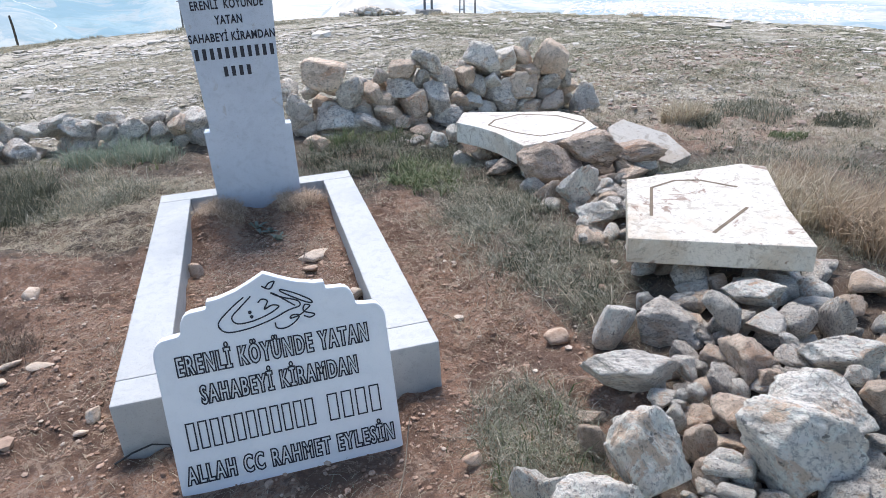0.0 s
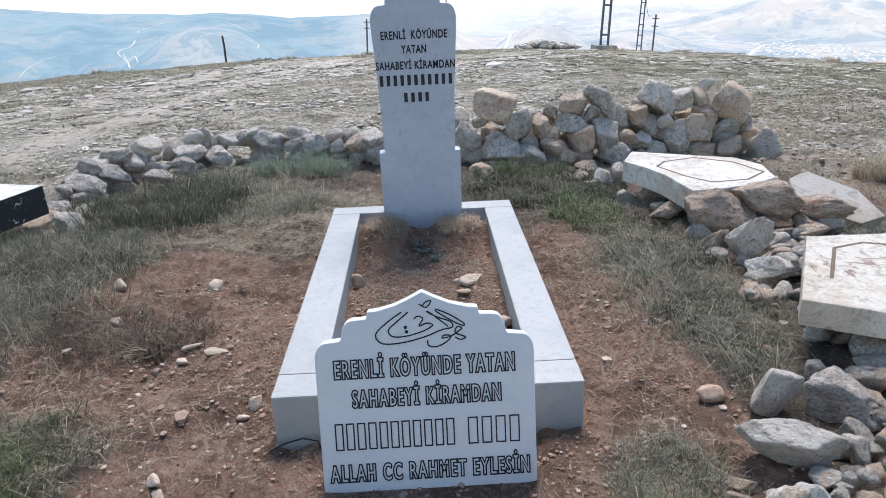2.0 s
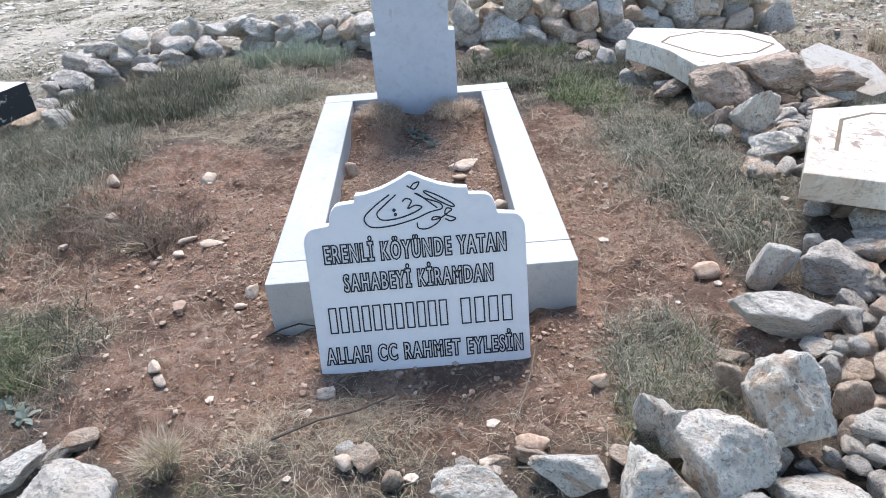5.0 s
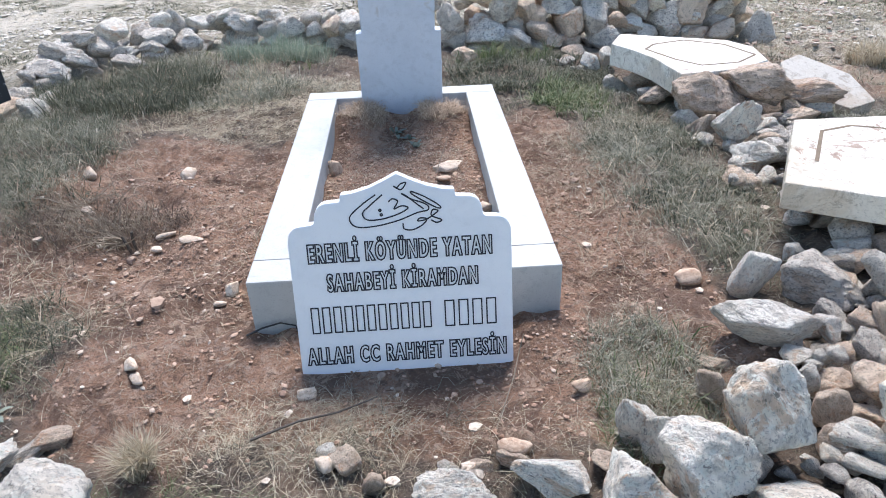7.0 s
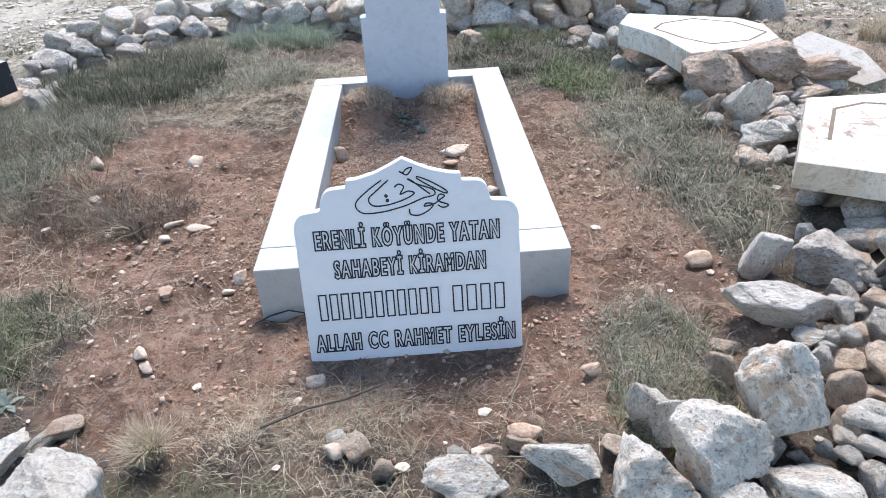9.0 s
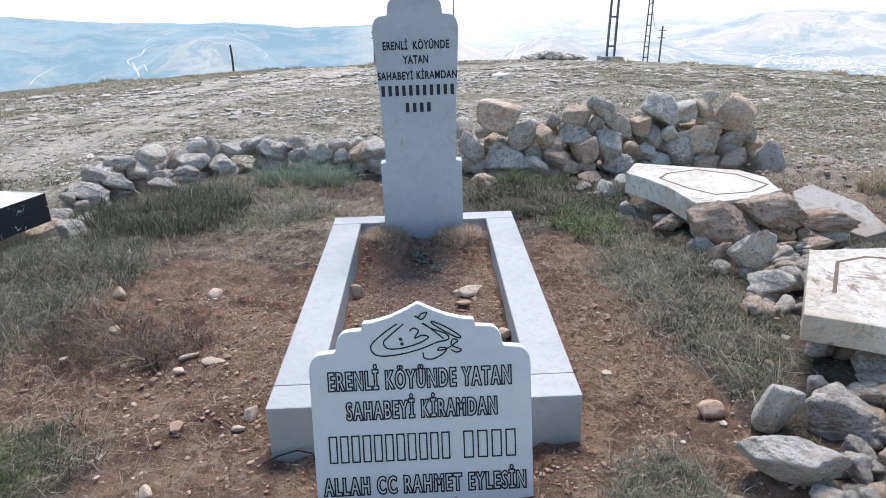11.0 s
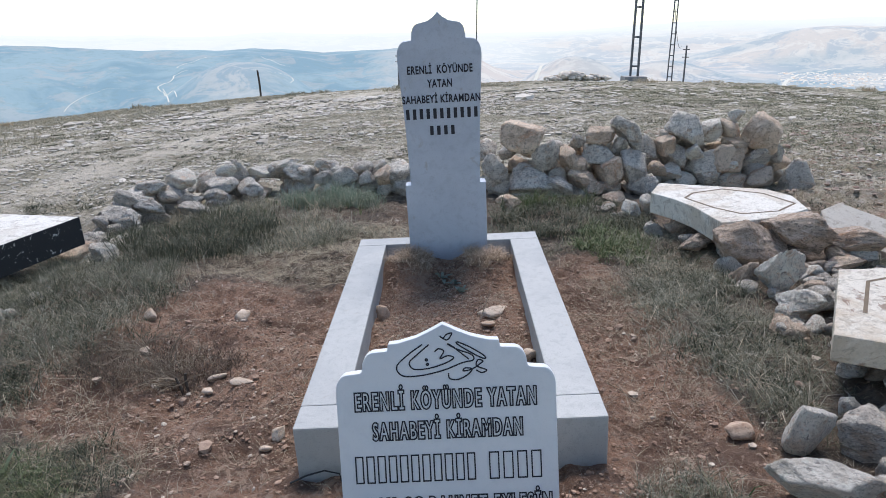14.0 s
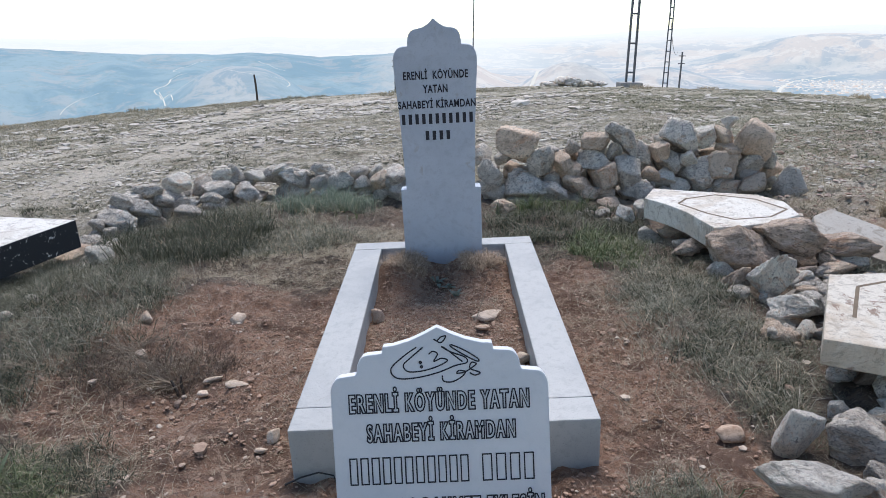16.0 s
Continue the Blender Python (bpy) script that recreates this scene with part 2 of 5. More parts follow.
BED_TUSSOCK = blade_material("bed_tussock", (0.74, 0.60, 0.45), (0.50, 0.38, 0.27), (0.20, 0.145, 0.10))
GREEN = blade_material("green_grass", (0.105, 0.145, 0.055), (0.17, 0.20, 0.095), (0.34, 0.32, 0.19))


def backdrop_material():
    """Distant land with bright haze painted into its own glow, whiter with distance."""
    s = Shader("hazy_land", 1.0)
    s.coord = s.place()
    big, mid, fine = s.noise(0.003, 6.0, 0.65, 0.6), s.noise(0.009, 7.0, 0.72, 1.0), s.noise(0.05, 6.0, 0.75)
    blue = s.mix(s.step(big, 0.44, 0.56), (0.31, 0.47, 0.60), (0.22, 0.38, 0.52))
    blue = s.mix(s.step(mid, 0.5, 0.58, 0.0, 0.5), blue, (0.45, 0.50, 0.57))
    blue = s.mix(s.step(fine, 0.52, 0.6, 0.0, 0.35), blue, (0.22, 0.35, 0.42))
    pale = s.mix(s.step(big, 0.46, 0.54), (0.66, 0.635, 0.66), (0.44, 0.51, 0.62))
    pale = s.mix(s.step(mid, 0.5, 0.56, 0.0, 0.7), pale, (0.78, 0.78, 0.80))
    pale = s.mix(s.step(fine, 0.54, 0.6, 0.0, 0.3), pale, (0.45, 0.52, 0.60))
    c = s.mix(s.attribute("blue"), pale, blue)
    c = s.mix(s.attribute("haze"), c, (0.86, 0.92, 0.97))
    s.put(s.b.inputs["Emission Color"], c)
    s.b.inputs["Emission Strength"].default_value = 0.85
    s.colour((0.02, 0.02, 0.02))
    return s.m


HAZY_LAND = backdrop_material()


# haze-bright colour painted as emission over a near-black base
def glow(name, colour):
    s = Shader(name, 1.0)
    n = s.noise(0.02, 4.0)
    s.put(s.b.inputs["Emission Color"], s.mix(s.step(n, 0.4, 0.6, 0.0, 0.3), colour, tuple(v * 0.8 for v in colour)))
    s.b.inputs["Emission Strength"].default_value = 0.85
    s.colour((0.02, 0.02, 0.02))
    return s.m


HAZY_ROAD = glow("hazy_road", (0.80, 0.82, 0.82))


def town_glow():
    """Pale walls and blue-grey roofs, haze painted in as emission, each block its own shade."""
    s = Shader("hazy_town", 1.0)
    r = s.per_island()
    c = s.mix(s.step(r, 0.0, 0.5), (0.50, 0.56, 0.66), (0.86, 0.86, 0.88))
    s.put(s.b.inputs["Emission Color"], s.mix(s.step(r, 0.75, 1.0), c, (0.74, 0.62, 0.58)))
    s.b.inputs["Emission Strength"].default_value = 0.85
    s.colour((0.02, 0.02, 0.02))
    return s.m


HAZY_TOWN = town_glow()


# ---- helpers for meshes ----
def part(name, bm, material, parent=None, label="", smooth=False):
    """Links a bmesh as one mesh object under a thing or a part."""
    me = bpy.data.meshes.new(name)
    bm.to_mesh(me)
    bm.free()
    if smooth:
        me.polygons.foreach_set("use_smooth", [True] * len(me.polygons))
    if material:
        me.materials.append(material)
    ob = new(name, me)
    ob.parent = parent
    if label:
        ob["label"] = label
    return ob


def thing(name, m, label, category, group="", kind=""):
    ob = new(name)
    ob.empty_display_size = 0.1
    ob.matrix_world = m
    return tagged(ob, label, category, group, kind)


def box(bm, x0, x1, y0, y1, z0, z1, bevel=0.0):
    made = bmesh.ops.create_cube(bm, size=1.0)["verts"]
    for v in made:
        v.co = Vector((x0 + (v.co.x + 0.5) * (x1 - x0), y0 + (v.co.y + 0.5) * (y1 - y0), z0 + (v.co.z + 0.5) * (z1 - z0)))
    if bevel:
        edges = {e for v in made for e in v.link_edges}
        bmesh.ops.bevel(bm, geom=list(edges), offset=bevel, segments=2, profile=0.6, affect="EDGES")
    return bm


def prism(outline, low, high, bevel=0.0):
    """A plate with that outline (x, y), from low to high in z."""
    bm = bmesh.new()
    face = bm.faces.new([bm.verts.new((x, y, high)) for x, y in outline])
    if face.normal.z < 0:
        face.normal_flip()
    bm.normal_update()
    bottom = bmesh.ops.extrude_face_region(bm, geom=[face])
    for v in [g for g in bottom["geom"] if isinstance(g, bmesh.types.BMVert)]:
        v.co.z = low
    bmesh.ops.recalc_face_normals(bm, faces=bm.faces)
    if bevel:
        rim = [e for e in bm.edges if e.is_manifold and e.calc_face_angle(0) > 0.6]
        bmesh.ops.bevel(bm, geom=rim, offset=bevel, segments=2, profile=0.6, affect="EDGES")
    return bm


def tube(bm, points, radius, sides=5):
    """A thin round bar through points."""
    ring = None
    for n, p in enumerate(points):
        a, b = Vector(points[max(n - 1, 0)]), Vector(points[min(n + 1, len(points) - 1)])
        q = (b - a).to_track_quat("Z", "Y")
        r = radius[n] if isinstance(radius, (list, tuple)) else radius
        verts = [bm.verts.new(Vector(p) + q @ Vector((math.cos(k) * r, math.sin(k) * r, 0))) for k in np.arange(sides) * 2 * math.pi / sides]
        if ring:
            for k in range(sides):
                bm.faces.new((ring[k], ring[(k + 1) % sides], verts[(k + 1) % sides], verts[k]))
        else:
            bm.faces.new(list(reversed(verts)))
        ring = verts
    bm.faces.new(ring)


def site(x, y, z, rx=0, ry=0, rz=0):
    return SITE @ pose(x, y, z, rx, ry, rz)


# ---- the ground ----
def smooth(a, b, v):
    k = np.clip((v - a) / (b - a), 0, 1)
    return k * k * (3 - 2 * k)


def waves(x, y, size, seed, octaves=3):
    """Smooth uneven waves for arrays, about -1 to 1."""
    rng = np.random.RandomState(seed)
    total, weight = 0 * x, 0.0
    for o in range(octaves):
        for _ in range(4):
            a, ph = rng.uniform(0, 2 * math.pi), rng.uniform(0, 6.28)
            f = 2 * math.pi / size * 2**o * rng.uniform(0.6, 1.4)
            total = total + np.sin(f * (x * math.cos(a) + y * math.sin(a)) + ph) / 2**o
            weight += 0.5 / 2**o
    return total / weight


def speckle(x, y, size, seed, octaves=3):
    """Lumpy lattice noise for arrays, about -1 to 1."""
    total, weight = 0.0 * x, 0.0
    for o in range(octaves):
        u, v = x / size * 2**o + 17.3 * seed, y / size * 2**o - 9.1 * seed
        i, j = np.floor(u), np.floor(v)
        f, g = u - i, v - j
        f, g = f * f * (3 - 2 * f), g * g * (3 - 2 * g)

        def corner(a, b):
            h = np.sin((i + a) * 127.1 + (j + b) * 311.7 + seed * 74.7) * 43758.5453
            return h - np.floor(h)

        total = total + ((corner(0, 0) * (1 - f) + corner(1, 0) * f) * (1 - g) + (corner(0, 1) * (1 - f) + corner(1, 1) * f) * g - 0.5) * 2 / 1.7**o
        weight += 1 / 1.7**o
    return total / weight * 1.4


def blob(x, y, cx, cy, rx, ry, soft=0.35):
    """1 inside an ellipse, falling to 0 outside it."""
    d = np.hypot((x - cx) / rx, (y - cy) / ry)
    return 1 - smooth(1 - soft, 1 + soft, d)


def height(x, y):
    """The ground along the kerb's own axes: level near the grave, rounding off as a hilltop does."""
    r = np.hypot(x, y + 1.5)
    fall = np.where(r < 70, 0.00198 * r * r, 0.00198 * 4900 + 0.277 * (r - 70)) + 0.0005 * np.minimum(x * x, 2500) + 0.0023 * np.clip(x, 0, 45) ** 2
    z = GROUND - np.minimum(fall, 165 + 0 * r) - smooth(30, 260, r) * (0.0488 * x + 0.0262 * y)
    near = 1 - smooth(6, 14, r)
    z = z + near * (0.022 * waves(x, y, 0.8, 3) + 0.030 * speckle(x, y, 0.2, 5, 4) + 0.014 * speckle(x, y, 0.06, 12, 2)) + (1 - near) * 0.05 * waves(x, y, 4.0, 8) * (1 - smooth(60, 90, r))
    z = z + 0.07 * blob(x, y, 1.75, 0.3, 0.9, 1.3) + 0.05 * blob(x, y, 1.9, 1.9, 0.7, 0.7)
    z = z - 0.05 * blob(x, y, -1.05, 1.1, 0.55, 0.7, 0.6) + 0.05 * blob(x, y, -1.9, 1.3, 0.7, 0.9, 0.6)
    flat = blob(x, y, 0, -0.27, 0.42, 0.13, 0.3)
    z = z * (1 - flat) + (GROUND - 0.01) * flat
    inside = (np.abs(x) < 0.42) & (y > 0.07) & (y < 1.84)
    bed = -0.115 + 0.03 * speckle(x, y, 0.22, 11, 4) + 0.085 * blob(x, y, 0.2, 1.62, 0.16, 0.16, 0.6) + 0.08 * blob(x, y, -0.2, 1.6, 0.15, 0.14, 0.6)
    return np.where(inside, bed, z)


def bareness(x, y):
    b = blob(x, y, -1.08, 0.85, 0.72, 1.0, 0.5) + blob(x, y, -0.72, 0.0, 0.42, 0.5, 0.5)
    b = b + blob(x, y, 0.72, 0.75, 0.32, 1.15, 0.5) + 0.9 * blob(x, y, 0.25, -0.3, 0.8, 0.28, 0.5) + blob(x, y, 0.75, -0.2, 0.3, 0.45, 0.5)
    b = b + 0.8 * ((np.abs(x) < 0.4) & (y > 0.05) & (y < 1.8)) + 0.8 * blob(x, y, 3.5, 2.6, 1.2, 0.7, 0.7) + 0.6 * blob(x, y, 6.0, 5.6, 1.4, 0.7, 0.7)
    return np.clip(b, 0, 1) * (1 - 0.9 * blob(x, y, -1.42, -0.02, 0.38, 0.3, 0.5))


def rut(x, y):
    """Two pale wheel tracks that climb the hill."""
    mid = -5.75 + 0.14 * (y - 6.0) + 0.15 * np.sin(y * 0.7)
    return np.clip(np.exp(-(((x - mid) / 0.4) ** 2)) + np.exp(-(((x - mid - 1.85) / 0.5) ** 2)), 0, 1) * smooth(2.5, 5, y) * (1 - smooth(22, 30, y))


def make_ground():
    core = np.linspace(-2.5, 2.5, 310)
    out = 2.5 + np.sinh(np.linspace(0, 1, 106)[1:] * math.asinh(4300 / 0.5)) * 0.5
    k = np.concatenate([-out[::-1], core, out])
    n = len(k)
    gx, gy = np.meshgrid(k, k + 1.3, indexing="ij")
    x, y = gx.ravel(), gy.ravel()
    z = height(x, y)
    me = bpy.data.meshes.new("ground")
    i = np.arange(n * n).reshape(n, n)
    quads = np.stack([i[:-1, :-1], i[1:, :-1], i[1:, 1:], i[:-1, 1:]], -1).reshape(-1, 4)
    me.from_pydata(np.stack([x, y, z], 1).tolist(), [], quads.tolist())
    me.polygons.foreach_set("use_smooth", [True] * len(me.polygons))
    for name, value in (
        ("bare", bareness(x, y)),
        ("steppe", smooth(3.6, 5.0, y + 0.35 * np.abs(x) + 0.6 * np.maximum(x - 1.6, 0) + 0.3 * waves(x, y, 0.9, 14))),
        ("track", rut(x, y)),
    ):
        me.attributes.new(name, "FLOAT", "POINT").data.foreach_set("value", value.astype(np.float32))
    me.materials.append(EARTH)
    ob = new("ground", me)
    ob.matrix_world = SITE
    return tagged(ob, "red-brown earth and stony dry steppe on a hilltop", "ground", kind="structure")


make_ground()


# ---- the grave ----
def make_kerb():
    grave = thing("grave_kerb", site(0, 0, 0), "pale grey stone grave kerb of four bars round red earth", "grave kerb")
    for name, x0, x1, y0, y1 in (("front_bar", -0.5, 0.5, 0, 0.135), ("side_bar", -0.5, -0.345, 0.137, 1.775), ("side_bar", 0.345, 0.5, 0.137, 1.775), ("back_bar", -0.5, 0.5, 1.777, 1.895)):
        part(name, box(bmesh.new(), x0, x1, y0, y1, -0.30, 0, 0.006), KERB_STONE, grave)
    return grave


make_kerb()


def arc(cx, cy, rx, ry, a, b, n=7):
    return [(cx + rx * math.cos(radians(t)), cy + ry * math.sin(radians(t))) for t in np.linspace(a, b, n)]


def mirrored(right):
    """A closed outline from its right half, which runs from the bottom to the tip."""
    return right + [(-x, y) for x, y in reversed(right) if abs(x) > 1e-6]


def glyphs(text, outline):
    """A word's own mesh from the built-in font, a unit high, its left end at the start of the line."""
    cu = bpy.data.curves.new("glyphs", "FONT")
    cu.body, cu.size, cu.resolution_u = text, 1.0, 3
    cu.offset, cu.space_character = (0.0, 1.3) if outline else (0.026, 1.1)
    if outline:
        cu.fill_mode = "NONE"
    ob = new("glyphs", cu)
    bpy.context.view_layer.update()
    flat = bpy.data.meshes.new_from_object(ob.evaluated_get(bpy.context.evaluated_depsgraph_get()))
    bpy.data.objects.remove(ob)
    x = [v.co.x for v in flat.vertices]
    return flat, min(x), max(x)


def lettering(name, text, width, cap, material, parent, at, outline=0.0):
    """A line of capitals of that width and height, each word a part, in its parent's x-y plane about the point at; outline: stroke's half width."""
    words = text.split()
    _, low, high = glyphs(text, outline)
    sx, sy, mid = width / (high - low), cap / 0.73, (low + high) / 2
    for n, word in enumerate(words):
        flat, _, right = glyphs(word, outline)
        _, _, upto = glyphs(" ".join(words[: n + 1]) if "  " not in text else "  ".join(words[: n + 1]), outline)
        bm = bmesh.new()
        bm.from_mesh(flat)
        for v in bm.verts:
            v.co = Vector(((v.co.x + upto - right - mid) * sx + at[0], v.co.y * sy + at[1], at[2]))
        if outline:
            loops, done = [], set()
            for v in bm.verts:
                if v in done or not v.link_edges:
                    continue
                loop, here = [], v
                while here and here not in done:
                    done.add(here)
                    loop.append(here.co.copy())
                    here = next((e.other_vert(here) for e in here.link_edges if e.other_vert(here) not in done), None)
                loops.append(loop)
            bm.free()
            bm = bmesh.new()
            for loop in loops:
                ribbon(bm, swollen(loop, 0.0022, loops), outline, at[2], True)
        else:
            raised = bmesh.ops.extrude_face_region(bm, geom=list(bm.faces))
            for g in raised["geom"]:
                if isinstance(g, bmesh.types.BMVert):
                    g.co.z -= 0.0015
            bmesh.ops.recalc_face_normals(bm, faces=bm.faces)
        part(name, bm, material, parent)


def within(p, loop):
    """Whether a point lies inside a closed run."""
    hit = False
    for k in range(len(loop)):
        a, b = loop[k - 1], loop[k]
        if (a.y > p.y) != (b.y > p.y) and p.x < a.x + (p.y - a.y) / (b.y - a.y) * (b.x - a.x):
            hit = not hit
    return hit


def swollen(loop, by, others):
    """A glyph's outline moved away from the paint inside it, which makes the letter bolder; holes shrink."""
    n, out = len(loop), []
    turn = sum(loop[k - 1].x * loop[k].y - loop[k].x * loop[k - 1].y for k in range(n))
    hole = sum(within(loop[0], o) for o in others if o is not loop) % 2
    by = by * (-1 if turn > 0 else 1) * (-1 if hole else 1)
    for k in range(n):
        a, p, b = loop[k - 1], loop[k], loop[(k + 1) % n]
        u, w = (p - a).to_2d(), (b - p).to_2d()
        u = u.normalized() if u.length > 1e-7 else w.normalized()
        w = w.normalized() if w.length > 1e-7 else u
        m = Vector((-(u.y + w.y), u.x + w.x))
        m = m.normalized() if m.length > 1e-4 else Vector((-u.y, u.x))
        reach = by / max(0.6, m.dot(Vector((-u.y, u.x))))
        out.append(Vector((p.x + m.x * reach, p.y + m.y * reach, p.z)))
    return out


def ribbon(bm, loop, half, lift, closed=False):
    """A painted stroke along a run of points in the x-y plane, a hair thick."""
    n = len(loop)
    if n < 2:
        return
    pairs = []
    for k in range(n):
        a, b, p = loop[k - 1 if closed or k else 0], loop[(k + 1) % n if closed or k < n - 1 else k], loop[k]
        u, w = Vector((p[0] - a[0], p[1] - a[1])), Vector((b[0] - p[0], b[1] - p[1]))
        u = u.normalized() if u.length > 1e-7 else w.normalized()
        w = w.normalized() if w.length > 1e-7 else u
        m = Vector((-(u.y + w.y), u.x + w.x))
        m = m.normalized() if m.length > 1e-4 else Vector((-u.y, u.x))
        reach = half / max(0.5, m.dot(Vector((-u.y, u.x))))
        pairs.append([bm.verts.new((p[0] + m.x * reach * s, p[1] + m.y * reach * s, lift + h)) for s, h in ((-1, -0.0015), (-1, 0), (1, 0), (1, -0.0015))])
    for k in range(n if closed else n - 1):
        p, q = pairs[k], pairs[(k + 1) % n]
        for j in range(3):
            bm.faces.new((p[j], q[j], q[j + 1], p[j + 1]))


def make_headstone():
    stone = thing("headstone", site(0.004, 1.762, 0, 90, 0, 0), "tall blue-grey headstone with pointed top and dark lettering", "headstone")
    right = [(0.213, -0.26), (0.217, 0.335), (0.186, 0.337), (0.190, 0.45), (0.198, 0.7), (0.214, 0.96)]
    right += arc(0.172, 1.005, 0.044, 0.075, 0, 80, 6) + [(0.137, 1.084), (0.137, 1.10)]
    right += arc(0.095, 1.112, 0.040, 0.052, 0, 75, 5) + [(0.055, 1.172), (0.025, 1.19), (0.0, 1.214)]
    part("slab", prism(mirrored(right), -0.085, 0, 0.004), HEAD_STONE, stone)
    lettering("lettering", "ERENLİ  KÖYÜNDE", 0.335, 0.041, LETTER_PAINT, stone, (0.0, 0.918, 0.002))
    lettering("lettering", "YATAN", 0.128, 0.041, LETTER_PAINT, stone, (-0.005, 0.848, 0.002))
    lettering("lettering", "SAHABEYİ KİRAMDAN", 0.405, 0.040, LETTER_PAINT, stone, (0.0, 0.770, 0.002))
    for x0, x1, z0, z1, count in ((-0.195, 0.195, 0.687, 0.740, 11), (-0.075, 0.072, 0.602, 0.650, 4)):
        step = (x1 - x0) / count
        for k in range(count):
            part("painted_bar", box(bmesh.new(), x0 + step * (k + 0.22), x0 + step * (k + 0.72), z0, z1, 0.0005, 0.002), LETTER_PAINT, stone)
    return stone


make_headstone()


def spline(points, n=6):
    """A smooth run through points (Catmull-Rom)."""
    out, p = [], [points[0], *points, points[-1]]
    for k in range(1, len(p) - 2):
        for s in np.linspace(0, 1, n, endpoint=False):
            out.append(tuple(0.5 * (2 * p[k][j] + (p[k + 1][j] - p[k - 1][j]) * s + (2 * p[k - 1][j] - 5 * p[k][j] + 4 * p[k + 1][j] - p[k + 2][j]) * s * s + (3 * p[k][j] - p[k - 1][j] - 3 * p[k + 1][j] + p[k + 2][j]) * s**3) for j in (0, 1)))
    return out + [tuple(points[-1])]


def make_plaque():
    plaque = thing("name_plaque", site(-0.004, -0.217, -0.187, 76, 0, 0), "white marble plaque with stepped ogee top, black outlined capitals", "plaque")
    right = [(0.318, -0.03), (0.319, 0.395)] + arc(0.284, 0.397, 0.035, 0.048, 0, 80, 6) + [(0.246, 0.449), (0.240, 0.453)]
    right += arc(0.205, 0.460, 0.034, 0.048, 0, 85, 5) + [(0.163, 0.511), (0.160, 0.531), (0.13, 0.533), (0.08, 0.546), (0.04, 0.563), (0.0, 0.583)]
    part("slab", prism(mirrored(right), -0.045, 0, 0.004), PLAQUE_MARBLE, plaque)
    for text, width, cap, x, y in (("ERENLİ KÖYÜNDE YATAN", 0.522, 0.055, -0.002, 0.338), ("SAHABEYİ KİRAMDAN", 0.432, 0.053, 0.0, 0.249), ("ALLAH CC RAHMET EYLESİN", 0.588, 0.053, 0.0, 0.021)):
        lettering("lettering", text, width, cap, LETTER_PAINT, plaque, (x, y, 0.002), 0.0019)
    for x0, x1, count in ((-0.278, 0.082, 11), (0.112, 0.276, 4)):
        step = (x1 - x0) / count
        for k in range(count):
            a, b = x0 + step * (k + 0.16), x0 + step * (k + 0.80)
            bm = bmesh.new()
            ribbon(bm, [(a, 0.120), (b, 0.120), (b, 0.199), (a, 0.199)], 0.0019, 0.002, True)
            part("painted_bar", bm, LETTER_PAINT, plaque, "black outlined bar")
    # the swept ornament under the point
    bm = bmesh.new()
    for run in (
        [(-0.065, 0.512), (-0.11, 0.485), (-0.148, 0.452), (-0.13, 0.425), (-0.07, 0.424), (0.0, 0.437), (0.055, 0.455), (0.09, 0.462), (0.085, 0.478), (0.04, 0.495), (0.012, 0.511)],
        [(-0.045, 0.511), (-0.085, 0.482), (-0.108, 0.462), (-0.095, 0.443), (-0.05, 0.443), (0.0, 0.455), (0.03, 0.470), (0.012, 0.477), (-0.012, 0.470), (0.0, 0.490), (-0.015, 0.498), (-0.028, 0.490)],
        [(0.012, 0.511), (0.025, 0.505), (0.06, 0.478), (0.077, 0.465)],
        [(0.042, 0.516), (0.08, 0.500), (0.122, 0.475), (0.128, 0.465), (0.11, 0.470), (0.07, 0.492), (0.042, 0.510), (0.042, 0.516)],
        [(0.012, 0.428), (0.015, 0.412), (0.04, 0.408), (0.07, 0.420), (0.085, 0.436), (0.065, 0.440), (0.058, 0.432), (0.085, 0.436), (0.11, 0.450), (0.12, 0.458), (0.105, 0.462), (0.10, 0.445), (0.13, 0.432), (0.115, 0.425), (0.098, 0.433)],
        [(-0.01, 0.533), (0.0, 0.528), (0.012, 0.538), (0.028, 0.540), (0.012, 0.522), (-0.01, 0.533)],
    ):
        ribbon(bm, [(x * 0.93, y * 1.03 - 0.001) for x, y in spline(run)], 0.0019, 0.002)
    for cx, cy in ((-0.055, 0.468), (-0.052, 0.455)):
        ribbon(bm, arc(cx * 0.93, cy * 1.03 - 0.001, 0.003, 0.003, 0, 330, 8), 0.002, 0.002, True)
    part("ornament", bm, LETTER_PAINT, plaque)
    return plaque


make_plaque()


# ---- old broken slabs ----
def make_slab(name, outline, low, high, m, material, label, grooves=(), side=None):
    slab = thing(name, m, label, "stone slab", "old broken grave slabs")
    bm = prism(outline, low, high, 0.007)
    ob = part("plate", bm, material, slab)
    if side:
        ob.data.materials.append(side)
        for f in ob.data.polygons:
            if abs(f.normal.z) < 0.4:
                f.material_index = 1
    # each groove is a flat dark brown strip on top of the plate
    for run in grooves:
        bm = bmesh.new()
        ribbon(bm, run, 0.007, high + 0.0012)
        part("groove", bm, GROOVE, slab, "carved groove as a dark brown strip")
    return slab


